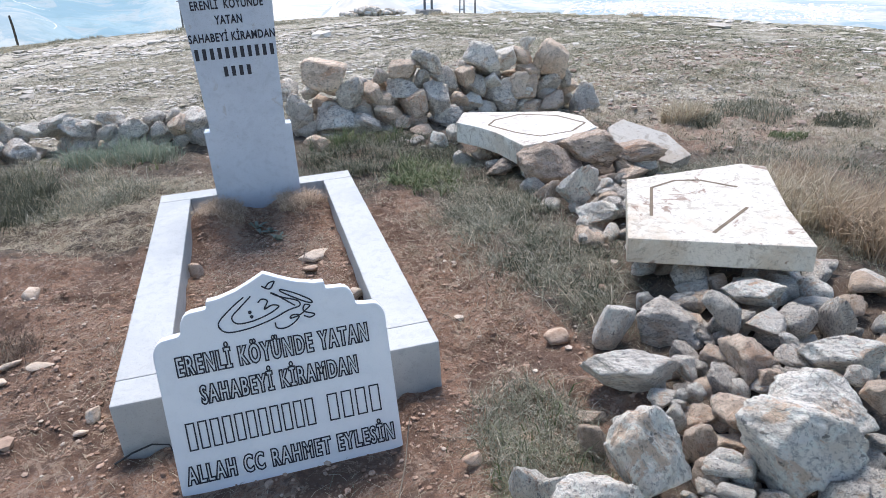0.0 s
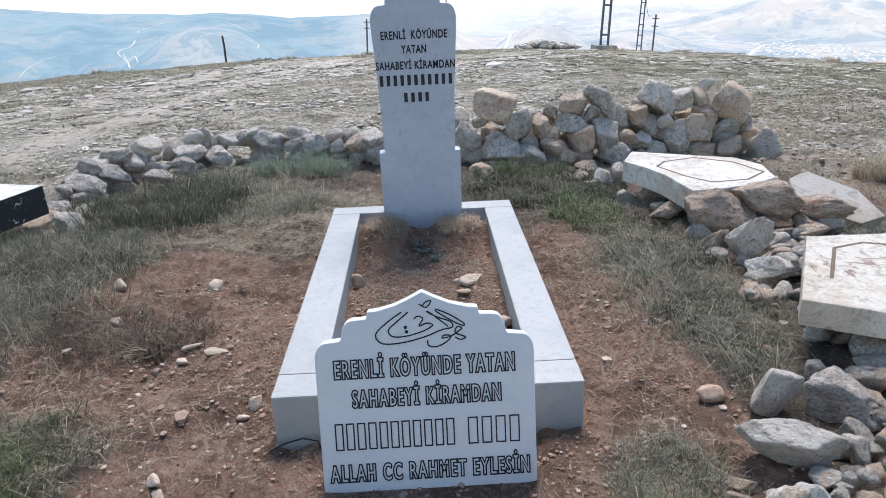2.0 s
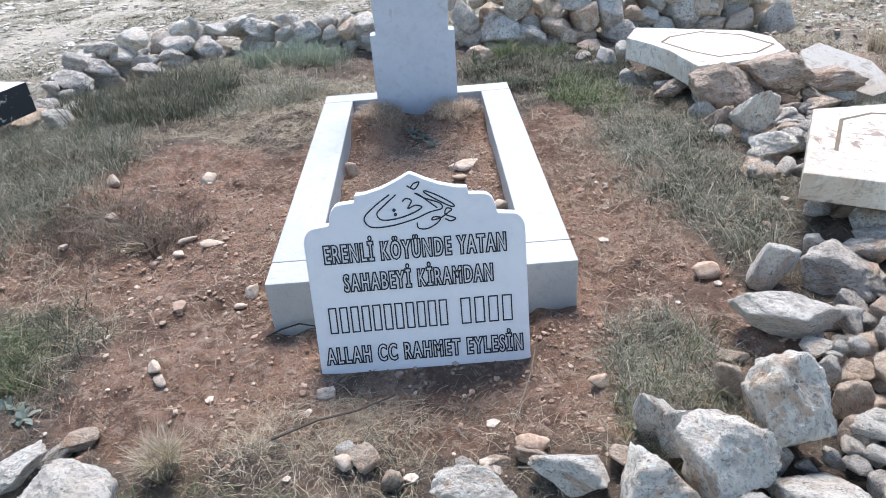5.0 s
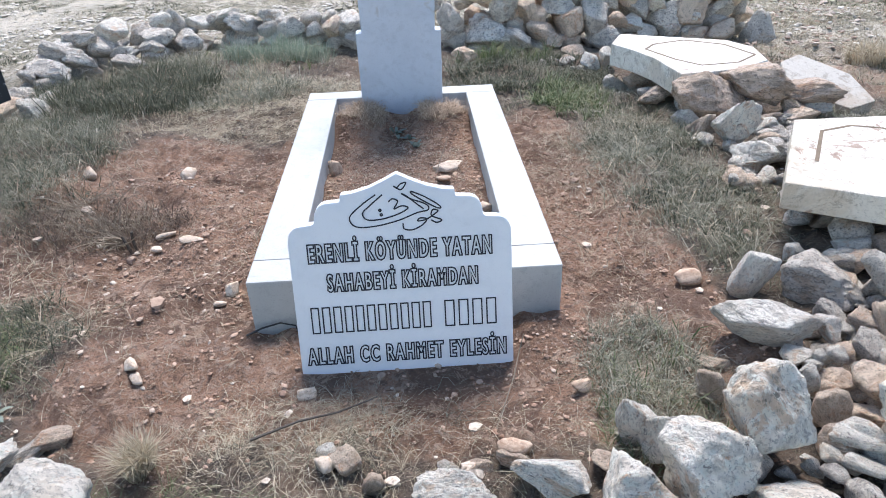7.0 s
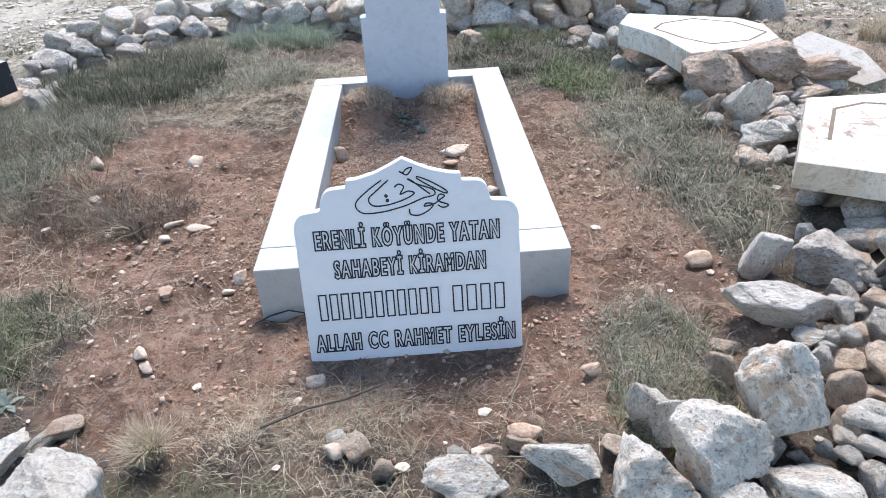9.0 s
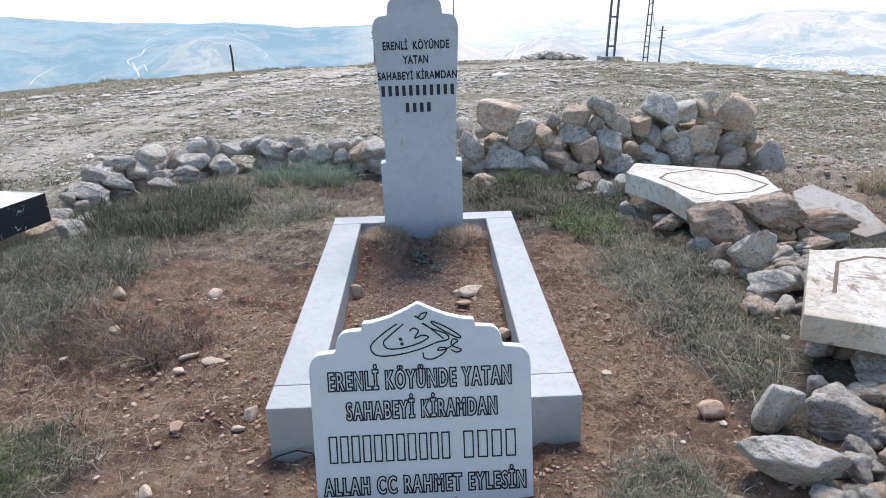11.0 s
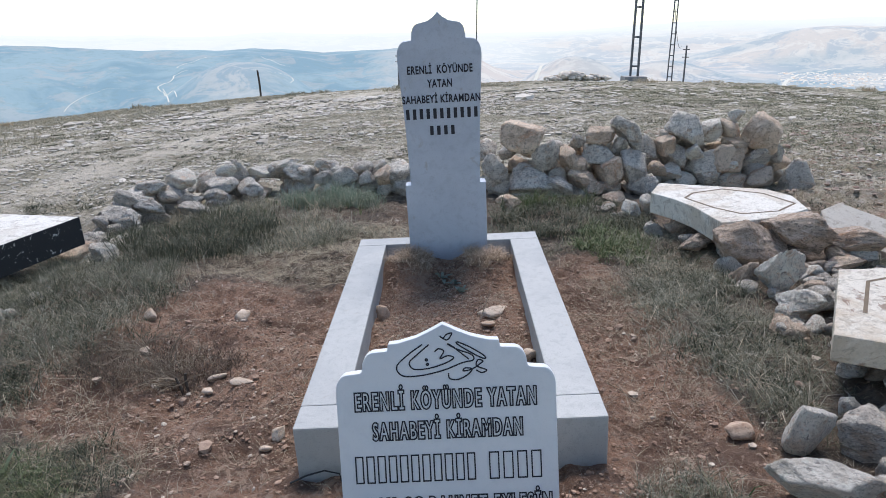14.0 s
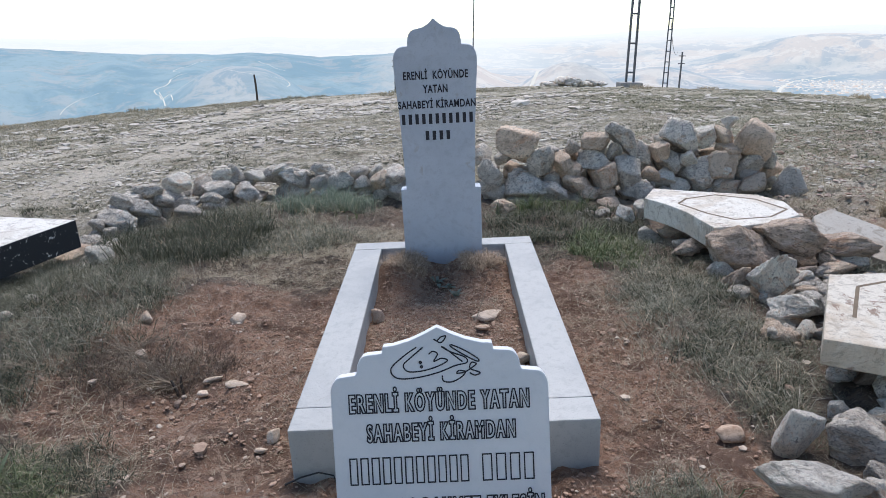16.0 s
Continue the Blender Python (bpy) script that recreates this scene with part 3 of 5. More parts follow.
make_slab("stone_slab", [(1.30, 0.23), (1.57, 0.075), (1.86, -0.09), (2.02, 0.25), (2.28, 0.70), (2.20, 0.78), (1.95, 0.79), (1.62, 0.80)], 0.03, 0.13,
          site(0, 0, 0), CREAM_SLAB, "thick cream limestone slab with carved grooves and rust stains",
          ([(1.49, 0.38), (1.66, 0.66), (1.80, 0.70), (1.90, 0.66)], [(1.61, 0.15), (1.88, 0.31)], [(1.90, 0.66), (1.99, 0.52)]))

make_slab("stone_slab", [(1.27, 2.31), (1.36, 2.14), (1.42, 1.96), (1.46, 1.65), (1.62, 1.66), (1.81, 1.70), (2.0, 1.82), (2.04, 2.09), (1.96, 2.27), (1.57, 2.45), (1.39, 2.54)], -0.05, 0.08,
          site(0, 0, 0), PALE_SLAB, "tilted cream limestone slab with a carved frame, lying on rubble",
          ([(1.43, 2.15), (1.51, 2.25), (1.71, 2.31), (1.90, 2.17), (1.98, 1.93)], [(1.43, 2.15), (1.52, 1.92), (1.62, 1.78), (1.83, 1.80), (1.98, 1.93)]))
make_slab("stone_slab", [(0.039, 0.193), (-0.089, 0.134), (-0.125, 0.02), (-0.145, -0.07), (0.135, -0.285), (0.296, -0.232), (0.252, -0.003)], -0.09, 0.0,
          site(2.25, 1.85, -0.03, 22, 0, 0), GREY_SLAB, "broken grey-tan stone slab leaning on rubble")
make_slab("stone_slab", [(-2.29, 2.25), (-2.65, 1.20), (-3.25, 1.37), (-2.89, 2.42)], -0.06, 0.12,
          site(0, 0, 0), WHITE_SLAB, "white stone slab with chipped black painted sides", (), BLACK_PAINT)


# ---- stones ----
def rock_mesh(name, seed, material, level=3):
    """One weathered stone, a metre over all: broken faces with rounded edges and a pitted skin."""
    rng = np.random.RandomState(seed)
    bm = bmesh.new()
    bmesh.ops.create_icosphere(bm, subdivisions=level, radius=1.0)
    co = np.array([v.co for v in bm.verts])
    planes = rng.normal(size=(rng.randint(8, 13), 3))
    planes /= np.linalg.norm(planes, axis=1)[:, None]
    reach = rng.uniform(0.45, 0.85, len(planes))
    power = rng.choice([24.0, 36.0, 50.0, 70.0])
    facing = np.maximum(co @ planes.T, 0) / reach
    far = np.maximum((facing**power).sum(1), 1e-30) ** (-1 / power)
    co = co * np.minimum(far, 1.25)[:, None]
    shift = Vector(rng.uniform(-50, 50, 3))
    for v, p in zip(bm.verts, co):
        q = Vector(p)
        v.co = q * (1 + 0.09 * noise.noise(q * 1.7 + shift) + 0.075 * noise.noise(q * 4.5 + shift) + (0.04 * noise.noise(q * 9 + shift) if level > 2 else 0) + (0.025 * noise.noise(q * 19 + shift) if level > 3 else 0))
    low, high = np.min([v.co for v in bm.verts], 0), np.max([v.co for v in bm.verts], 0)
    for v in bm.verts:
        v.co = Vector((np.array(v.co) - (low + high) / 2) / (high - low))
    me = bpy.data.meshes.new(name)
    bm.to_mesh(me)
    bm.free()
    me.polygons.foreach_set("use_smooth", [level > 2] * len(me.polygons))
    me.materials.append(material)
    return me


ROCKS = {key: [rock_mesh("stone", 100 * n + k, m) for k in range(9)] for n, (key, m) in enumerate((("g", GREY_STONE), ("p", PALE_STONE), ("t", TAN_STONE)))}
LARGE = {key: [rock_mesh("stone", 900 + 100 * n + k, m, 5) for k in range(6)] for n, (key, m) in enumerate((("g", GREY_STONE), ("p", PALE_STONE), ("t", TAN_STONE), ("b", BROWN_STONE)))}
MEDIUM = {key: [rock_mesh("stone", 2900 + 100 * n + k, m, 4) for k in range(9)] for n, (key, m) in enumerate((("g", GREY_STONE), ("p", PALE_STONE), ("t", TAN_STONE), ("b", BROWN_STONE)))}
SMALL = {key: [rock_mesh("stone", 1900 + 100 * n + k, m) for k in range(5)] for n, (key, m) in enumerate((("g", PALE_PEBBLE), ("p", PALE_PEBBLE), ("t", TAN_PEBBLE)))}
dice = random.Random(7)


def stone(parent, x, y, z, w, d, h, turn=None, key="g", shape=None, tip=10, pool=None, name="stone"):
    """A stone of that width, depth and height with its middle at x, y, z of its heap."""
    pool = (pool or ROCKS)[key]
    ob = new(name, pool[dice.randrange(len(pool)) if shape is None else shape % len(pool)])
    ob.parent = parent
    ob.matrix_basis = pose(x, y, z, dice.uniform(-tip, tip), dice.uniform(-tip, tip), dice.uniform(0, 360) if turn is None else turn) @ Matrix.Diagonal((w, d, h, 1))
    return ob


def ground_at(x, y):
    return float(height(np.array([x]), np.array([y]))[0])


def any_key(pale=0.3, tan=0.2):
    r = dice.random()
    return "p" if r < pale else "t" if r < pale + tan else "g"


def make_wall(label, line, tops, deep, size, step, pale, tan, courses):
    """A tumbled dry wall: a loose core along a line of (x, y) with that height at each point, and its face of fitted stones (x, y, z, width, height, kind)."""
    wall = thing("stone_wall", SITE, label, "stone wall")
    line = [Vector(p) for p in line]
    spans = [(b - a).length for a, b in zip(line, line[1:])]
    level = 0
    while level * step < max(tops):
        s = dice.uniform(0, size)
        while s < sum(spans):
            k, rest = 0, s
            while rest > spans[k]:
                rest -= spans[k]
                k += 1
            f = rest / spans[k]
            p = line[k].lerp(line[k + 1], f)
            top = tops[k] * (1 - f) + tops[k + 1] * f
            if level * step < top - 0.04:
                w = size * dice.uniform(0.8, 1.3)
                h = min(w * dice.uniform(0.65, 0.95), step * 1.4)
                x, y = p.x + dice.uniform(-0.04, 0.04), p.y + dice.uniform(-0.5, 0.5) * deep
                stone(wall, x, y, ground_at(x, y) + level * step + h * 0.4, w * dice.uniform(0.95, 1.2), w, h, None, any_key(pale, tan), None, 22)
            s += size * dice.uniform(0.8, 1.05)
        level += 1
    for course in courses:
        for x, y, z, w, h, key in course:
            gap = z - h / 2 - ground_at(x, y)
            if 0.03 < gap < 0.16:
                stone(wall, x, y + 0.02, z - h / 2 - gap * 0.35, w * 0.95, w * 0.8, gap * 1.5 + 0.04, None, "g", None, 10)
            stone(wall, x, y + dice.uniform(-0.05, 0.05), z, w * 0.98, (w + h) * 0.45, h * 0.98, dice.choice((0, 180)), key, None, 14, MEDIUM)
    return wall


TALL_TOP = [
    (0.62, 3.7, 0.194, 0.377, 0.298, "t"), (0.79, 3.65, 0.083, 0.238, 0.247, "g"), (1.24, 3.7, 0.197, 0.252, 0.174, "t"),
    (1.44, 3.72, 0.234, 0.271, 0.216, "g"), (1.91, 3.71, 0.213, 0.298, 0.311, "g"), (2.14, 3.7, 0.19, 0.247, 0.201, "p"),
    (2.28, 3.7, 0.191, 0.224, 0.16, "t"), (2.34, 3.74, 0.291, 0.128, 0.124, "p"), (2.53, 3.68, 0.155, 0.347, 0.334, "t"),
]
TALL_UPPER = [
    (1.07, 3.68, 0.151, 0.138, 0.151, "g"), (0.96, 3.64, 0.062, 0.16, 0.188, "t"), (1.2, 3.64, 0.065, 0.279, 0.206, "g"),
    (1.39, 3.66, 0.11, 0.137, 0.183, "g"), (1.5, 3.67, 0.137, 0.137, 0.16, "g"), (1.61, 3.65, 0.095, 0.201, 0.169, "g"),
    (1.76, 3.65, 0.095, 0.16, 0.183, "t"), (2.31, 3.65, 0.083, 0.224, 0.16, "t"), (1.83, 3.62, 0.018, 0.183, 0.205, "g"),
    (1.97, 3.62, 0.023, 0.146, 0.183, "p"),
]
TALL_MIDDLE = [
    (0.38, 3.61, 0.002, 0.206, 0.229, "g"), (0.64, 3.57, -0.093, 0.365, 0.274, "g"), (0.88, 3.58, -0.081, 0.205, 0.137, "g"),
    (1.04, 3.6, -0.018, 0.206, 0.123, "t"), (1.29, 3.58, -0.066, 0.237, 0.251, "t"), (1.49, 3.59, -0.04, 0.228, 0.297, "g"),
    (1.66, 3.58, -0.07, 0.16, 0.137, "t"), (2.08, 3.6, -0.038, 0.315, 0.214, "g"), (2.21, 3.6, -0.027, 0.328, 0.269, "t"),
    (2.48, 3.59, -0.044, 0.25, 0.191, "g"), (2.63, 3.61, -0.014, 0.137, 0.159, "g"),
]
TALL_FOOT = [
    (0.4, 3.53, -0.142, 0.205, 0.182, "g"), (0.87, 3.52, -0.161, 0.25, 0.182, "g"), (1.08, 3.54, -0.127, 0.25, 0.182, "t"),
    (1.16, 3.51, -0.187, 0.182, 0.123, "t"), (1.3, 3.51, -0.193, 0.159, 0.123, "t"), (1.54, 3.51, -0.177, 0.227, 0.204, "g"),
    (1.76, 3.54, -0.123, 0.25, 0.159, "p"), (1.9, 3.52, -0.16, 0.181, 0.136, "p"), (2.06, 3.53, -0.135, 0.222, 0.159, "g"),
    (2.22, 3.54, -0.11, 0.222, 0.181, "p"), (2.3, 3.5, -0.211, 0.267, 0.167, "t"), (2.46, 3.51, -0.193, 0.267, 0.204, "t"),
    (2.74, 3.52, -0.162, 0.272, 0.294, "g"),
]
LOW_WEST = [
    (-2.42, 3.17, -0.007, 0.188, 0.154, "g"), (-2.42, 3, -0.098, 0.307, 0.166, "g"), (-2.34, 3.48, 0.003, 0.265, 0.157, "g"),
    (-2.21, 3.72, -0.015, 0.277, 0.211, "p"), (-1.89, 3.92, -0.027, 0.189, 0.169, "p"), (-1.82, 3.97, -0.017, 0.215, 0.22, "g"),
    (-1.92, 3.75, -0.099, 0.326, 0.18, "g"), (-1.67, 3.84, -0.117, 0.259, 0.168, "g"), (-1.65, 4.06, -0.045, 0.218, 0.124, "p"),
    (-1.45, 4.17, -0.02, 0.272, 0.111, "p"), (-1.32, 4.1, -0.074, 0.295, 0.185, "g"),
]
LOW_EAST = [
    (-1.06, 4.07, -0.025, 0.243, 0.129, "g"), (-0.89, 3.95, -0.088, 0.263, 0.19, "g"), (-0.69, 3.9, -0.101, 0.164, 0.126, "g"),
    (-0.52, 3.8, -0.073, 0.185, 0.19, "t"), (-0.43, 3.79, -0.099, 0.143, 0.143, "g"), (-0.37, 3.68, -0.158, 0.15, 0.164, "g"),
    (-2.27, 3.25, -0.082, 0.261, 0.161, "g"), (-2.1, 3.54, -0.122, 0.247, 0.124, "g"), (-2, 3.42, -0.172, 0.288, 0.135, "g"),
    (-1.92, 3.64, -0.127, 0.205, 0.116, "g"), (-1.07, 3.94, -0.104, 0.171, 0.122, "g"),
]
make_wall("tall tumbled heap wall of grey limestone field stones", [(0.3, 3.85), (0.6, 3.88), (1.0, 3.84), (1.35, 3.86), (1.6, 3.84), (1.85, 3.88), (2.15, 3.88), (2.5, 3.84), (2.72, 3.72)],
          [0.34, 0.46, 0.28, 0.38, 0.34, 0.40, 0.38, 0.42, 0.16], 0.12, 0.2, 0.13, 0.22, 0.14, (TALL_TOP, TALL_UPPER, TALL_MIDDLE, TALL_FOOT))
make_wall("low curved row of grey field stones in long grass", [(-0.3, 3.8), (-0.6, 4.0), (-1.0, 4.12), (-1.4, 4.25), (-1.85, 4.02), (-2.2, 3.75), (-2.4, 3.4), (-2.5, 3.05), (-2.5, 2.7)],
          [0.14, 0.18, 0.2, 0.2, 0.2, 0.2, 0.2, 0.17, 0.14], 0.12, 0.19, 0.11, 0.15, 0.08, (LOW_WEST, LOW_EAST))


def make_heap(label, rocks, fill=(), size=0.1, pale=0.3, tan=0.3, pool=None):
    """A heap of rubble: its own stones (x, y, width, depth, height, lift, turn, kind), and small ones between them over ellipses of the ground."""
    heap = thing("rubble_heap", SITE, label, "rubble heap")
    for x, y, w, d, h, lift, turn, key in rocks:
        stone(heap, x, y, ground_at(x, y) + h * 0.42 + lift, w * 1.03, d * 1.03, h * 1.06, turn + dice.choice((0, 180)), key, None, 9, pool or (LARGE if w > 0.15 else MEDIUM if w > 0.07 else ROCKS))
    for cx, cy, rx, ry, top, count in fill:
        for _ in range(count):
            a, r = dice.uniform(0, 6.28), math.sqrt(dice.random())
            x, y = cx + rx * r * math.cos(a), cy + ry * r * math.sin(a)
            w = size * dice.uniform(0.45, 1.2)
            lift = dice.uniform(0, 1) * top * max(0.0, 1 - r**2)
            stone(heap, x, y, ground_at(x, y) + w * 0.24 + lift, w * dice.uniform(0.9, 1.3), w, w * dice.uniform(0.6, 0.9), None, any_key(pale, tan), None, 30)
    return heap


make_heap("grey limestone rocks wedged under a cream slab", [
    (1.13, -0, 0.134, 0.121, 0.201, 0, -30, "p"), (1.36, -0.03, 0.264, 0.237, 0.14, 0, -36, "g"),
    (1.04, -0.26, 0.295, 0.177, 0.136, 0, -32, "p"), (1.46, -0.13, 0.138, 0.125, 0.125, 0.05, -39, "g"),
    (1.63, -0.07, 0.207, 0.145, 0.095, 0.07, -42, "p"), (1.54, -0.14, 0.097, 0.088, 0.113, 0, -41, "p"),
    (1.56, -0.22, 0.142, 0.127, 0.078, 0.04, -43, "p"), (1.68, -0.23, 0.13, 0.117, 0.114, 0.03, -45, "g"),
    (1.81, -0.27, 0.117, 0.106, 0.171, 0.03, -48, "g"), (1.32, 0.11, 0.067, 0.06, 0.063, 0.03, -33, "p"),
], [(1.75, 0.25, 0.42, 0.34, 0.03, 34), (1.62, -0.05, 0.3, 0.16, 0.03, 22), (2.05, 0.0, 0.2, 0.3, 0.02, 14)], 0.11)
make_heap("grey and tan rubble at the foot of the slab heap", [
    (1.4, -0.35, 0.189, 0.171, 0.139, 0, -42, "t"), (1.65, -0.46, 0.246, 0.147, 0.135, 0.03, -49, "p"),
    (1.58, -0.32, 0.08, 0.072, 0.053, 0.04, -45, "p"), (1.55, -0.38, 0.114, 0.102, 0.051, 0.02, -46, "g"),
    (1.42, -0.44, 0.092, 0.083, 0.084, 0.03, -44, "t"), (1.3, -0.18, 0.102, 0.092, 0.079, 0, -37, "g"),
    (1.23, -0.27, 0.092, 0.083, 0.078, 0.02, -37, "p"), (1.37, -0.24, 0.1, 0.09, 0.078, 0, -39, "t"),
    (1.31, -0.36, 0.09, 0.081, 0.106, 0, -40, "g"), (1.18, -0.41, 0.057, 0.052, 0.072, 0.02, -38, "p"),
], [(1.45, -0.3, 0.28, 0.18, 0.0, 30), (1.85, -0.35, 0.22, 0.25, 0.02, 16)], 0.075)
make_heap("small orange-tan stones in a gap between rocks", [
    (1.15, -0.47, 0.098, 0.084, 0.047, 0, -39, "t"), (1.22, -0.55, 0.147, 0.132, 0.123, 0.02, -42, "t"),
    (1.06, -0.6, 0.091, 0.082, 0.108, 0.02, -39, "t"), (1.16, -0.6, 0.1, 0.079, 0.047, 0.02, -42, "t"),
    (1.13, -0.41, 0.041, 0.036, 0.061, 0, -37, "p"), (1.08, -0.39, 0.091, 0.077, 0.043, 0, -35, "p"),
    (1.6, -0.57, 0.072, 0.065, 0.052, 0.08, -51, "p"), (1.6, -0.65, 0.098, 0.088, 0.068, 0.06, -52, "t"),
    (1.06, -0.49, 0.06, 0.054, 0.079, 0.03, -37, "p"), (1.55, -0.52, 0.084, 0.075, 0.05, 0.04, -48, "t"),
], [(1.17, -0.52, 0.15, 0.13, 0.0, 26)], 0.06, 0.2, 0.7)
make_heap("large white limestone boulders with rust stains", [
    (1.41, -0.64, 0.273, 0.246, 0.212, 0.02, -48, "p"), (1.23, -0.76, 0.301, 0.226, 0.24, 0.04, -47, "p"),
    (1.08, -0.7, 0.128, 0.115, 0.075, 0.02, -42, "p"), (1.03, -0.72, 0.101, 0.09, 0.061, 0, -41, "p"),
    (1.36, -0.88, 0.144, 0.13, 0.092, 0.02, -54, "g"), (1.27, -0.88, 0.11, 0.099, 0.118, 0, -52, "g"),
    (1.14, -0.82, 0.112, 0.101, 0.108, 0, -47, "g"),
], [(1.35, -0.8, 0.3, 0.2, 0.0, 16)], 0.09, 0.4, 0.3)
make_heap("large pale limestone rocks tumbled together", [
    (0.86, -0.66, 0.219, 0.176, 0.287, 0.02, -34, "p"), (0.58, -0.58, 0.117, 0.07, 0.176, 0, -23, "p"),
    (0.65, -0.64, 0.189, 0.113, 0.184, 0, -27, "p"), (0.68, -0.76, 0.223, 0.201, 0.194, 0.05, -30, "p"),
    (0.53, -0.81, 0.2, 0.18, 0.192, 0, -25, "p"), (0.68, -0.88, 0.159, 0.143, 0.077, 0, -34, "p"),
    (0.86, -0.85, 0.22, 0.176, 0.105, 0, -39, "p"), (0.49, -0.68, 0.108, 0.067, 0.054, 0, -21, "t"),
    (0.82, -0.72, 0.072, 0.065, 0.079, 0.03, -34, "g"), (0.89, -0.74, 0.052, 0.047, 0.033, 0.03, -37, "g"),
], [(0.8, -0.75, 0.2, 0.14, 0.0, 14)], 0.05, 0.4, 0.3)
make_heap("tan and grey stones beside a large pale rock", [
    (1.02, -0.7, 0.086, 0.078, 0.092, 0, -41, "t"), (1.09, -0.7, 0.11, 0.099, 0.088, 0.02, -43, "p"),
    (1.05, -0.77, 0.094, 0.074, 0.049, 0.03, -43, "p"), (0.98, -0.78, 0.07, 0.052, 0.036, 0.04, -41, "g"),
    (0.95, -0.74, 0.051, 0.046, 0.049, 0.03, -39, "g"), (1.01, -0.86, 0.111, 0.1, 0.098, 0.02, -45, "g"),
    (0.88, -0.33, 0.084, 0.053, 0.031, 0, -29, "t"), (0.83, -0.43, 0.088, 0.079, 0.105, 0, -29, "t"),
])
make_heap("brown rubble carrying broken slabs", [
    (1.58, 1.56, 0.355, 0.248, 0.251, 0.03, -24, "b"), (1.83, 1.6, 0.372, 0.26, 0.218, 0.1, -27, "b"),
    (1.58, 1.22, 0.204, 0.102, 0.241, 0.02, -26, "p"), (1.59, 1, 0.216, 0.195, 0.134, 0, -28, "p"),
    (1.69, 1.01, 0.152, 0.137, 0.14, 0, -29, "g"), (1.43, 1.9, 0.21, 0.189, 0.111, 0, -20, "b"),
    (1.33, 2.34, 0.16, 0.144, 0.121, 0, -17, "g"), (1.42, 2.26, 0.139, 0.125, 0.105, 0, -18, "t"),
    (1.46, 1.52, 0.14, 0.126, 0.118, 0, -22, "g"), (1.46, 1.32, 0.138, 0.124, 0.143, 0, -24, "b"),
], [(1.7, 1.35, 0.28, 0.25, 0.0, 22), (1.6, 2.0, 0.25, 0.3, 0.0, 16), (1.52, 0.75, 0.14, 0.22, 0.02, 18)], 0.1)
make_heap("small stones between broken slabs", [
    (1.82, 1.39, 0.141, 0.126, 0.097, 0, -28, "b"), (1.99, 1.46, 0.152, 0.136, 0.084, 0.02, -30, "b"),
    (2.06, 1.51, 0.379, 0.227, 0.133, 0.06, -31, "b"), (2.11, 1.44, 0.142, 0.128, 0.085, 0.03, -32, "p"),
    (1.8, 1.28, 0.137, 0.123, 0.066, 0, -29, "g"), (1.98, 1.36, 0.176, 0.158, 0.068, 0.02, -31, "t"),
    (1.29, 2.83, 0.136, 0.123, 0.129, 0, -15, "p"), (1.42, 2.87, 0.121, 0.109, 0.144, 0, -16, "p"),
    (1.28, 3.32, 0.176, 0.159, 0.08, 0, -13, "t"), (0.45, 3.14, 0.196, 0.176, 0.118, 0, -5, "t"),
], [(2.0, 1.25, 0.3, 0.22, 0.0, 24), (1.2, 3.0, 0.3, 0.25, 0.0, 16)], 0.09)
make_heap("pale stones piled beside a white slab", [
    (-2.39, 2.35, 0.253, 0.228, 0.142, 0, 30, "t"), (-2.22, 2.31, 0.178, 0.16, 0.148, 0, 28, "p"),
    (-2.48, 2.66, 0.172, 0.155, 0.131, 0.03, 29, "g"), (-2.52, 2.97, 0.237, 0.213, 0.116, 0.02, 28, "g"),
    (-2.27, 2.71, 0.245, 0.201, 0.086, 0, 27, "p"), (-2.51, 3.16, 0.318, 0.286, 0.163, 0.03, 27, "g"),
    (-2.4, 2.28, 0.181, 0.163, 0.064, 0, 30, "p"),
], [(-2.4, 2.5, 0.14, 0.3, 0.0, 8), (-2.4, 1.6, 0.15, 0.4, 0.0, 8)], 0.09)
make_heap("loose row of pale rocks on the near ground", [
    (0.33, -0.71, 0.19, 0.103, 0.087, 0, -14, "p"), (0.1, -0.74, 0.203, 0.135, 0.123, 0, -2, "p"),
    (0.26, -0.62, 0.098, 0.052, 0.043, 0, -9, "t"), (0.09, -0.59, 0.056, 0.031, 0.026, 0, -2, "p"),
    (0.16, -0.63, 0.083, 0.045, 0.038, 0, -5, "t"), (-0.82, -0.78, 0.235, 0.188, 0.226, 0, 40, "p"),
    (-1.07, -0.56, 0.167, 0.116, 0.067, 0, 42, "p"), (-0.98, -0.42, 0.109, 0.072, 0.042, 0, 37, "t"),
    (-1.03, -0.46, 0.127, 0.069, 0.045, 0, 38, "g"),
])
make_heap("three tan stones on the near ground", [
    (-0.17, -0.59, 0.084, 0.076, 0.066, 0, 10, "t"), (-0.1, -0.65, 0.061, 0.055, 0.082, 0, 8, "t"),
    (-0.22, -0.55, 0.053, 0.041, 0.031, 0, 12, "p"),
])


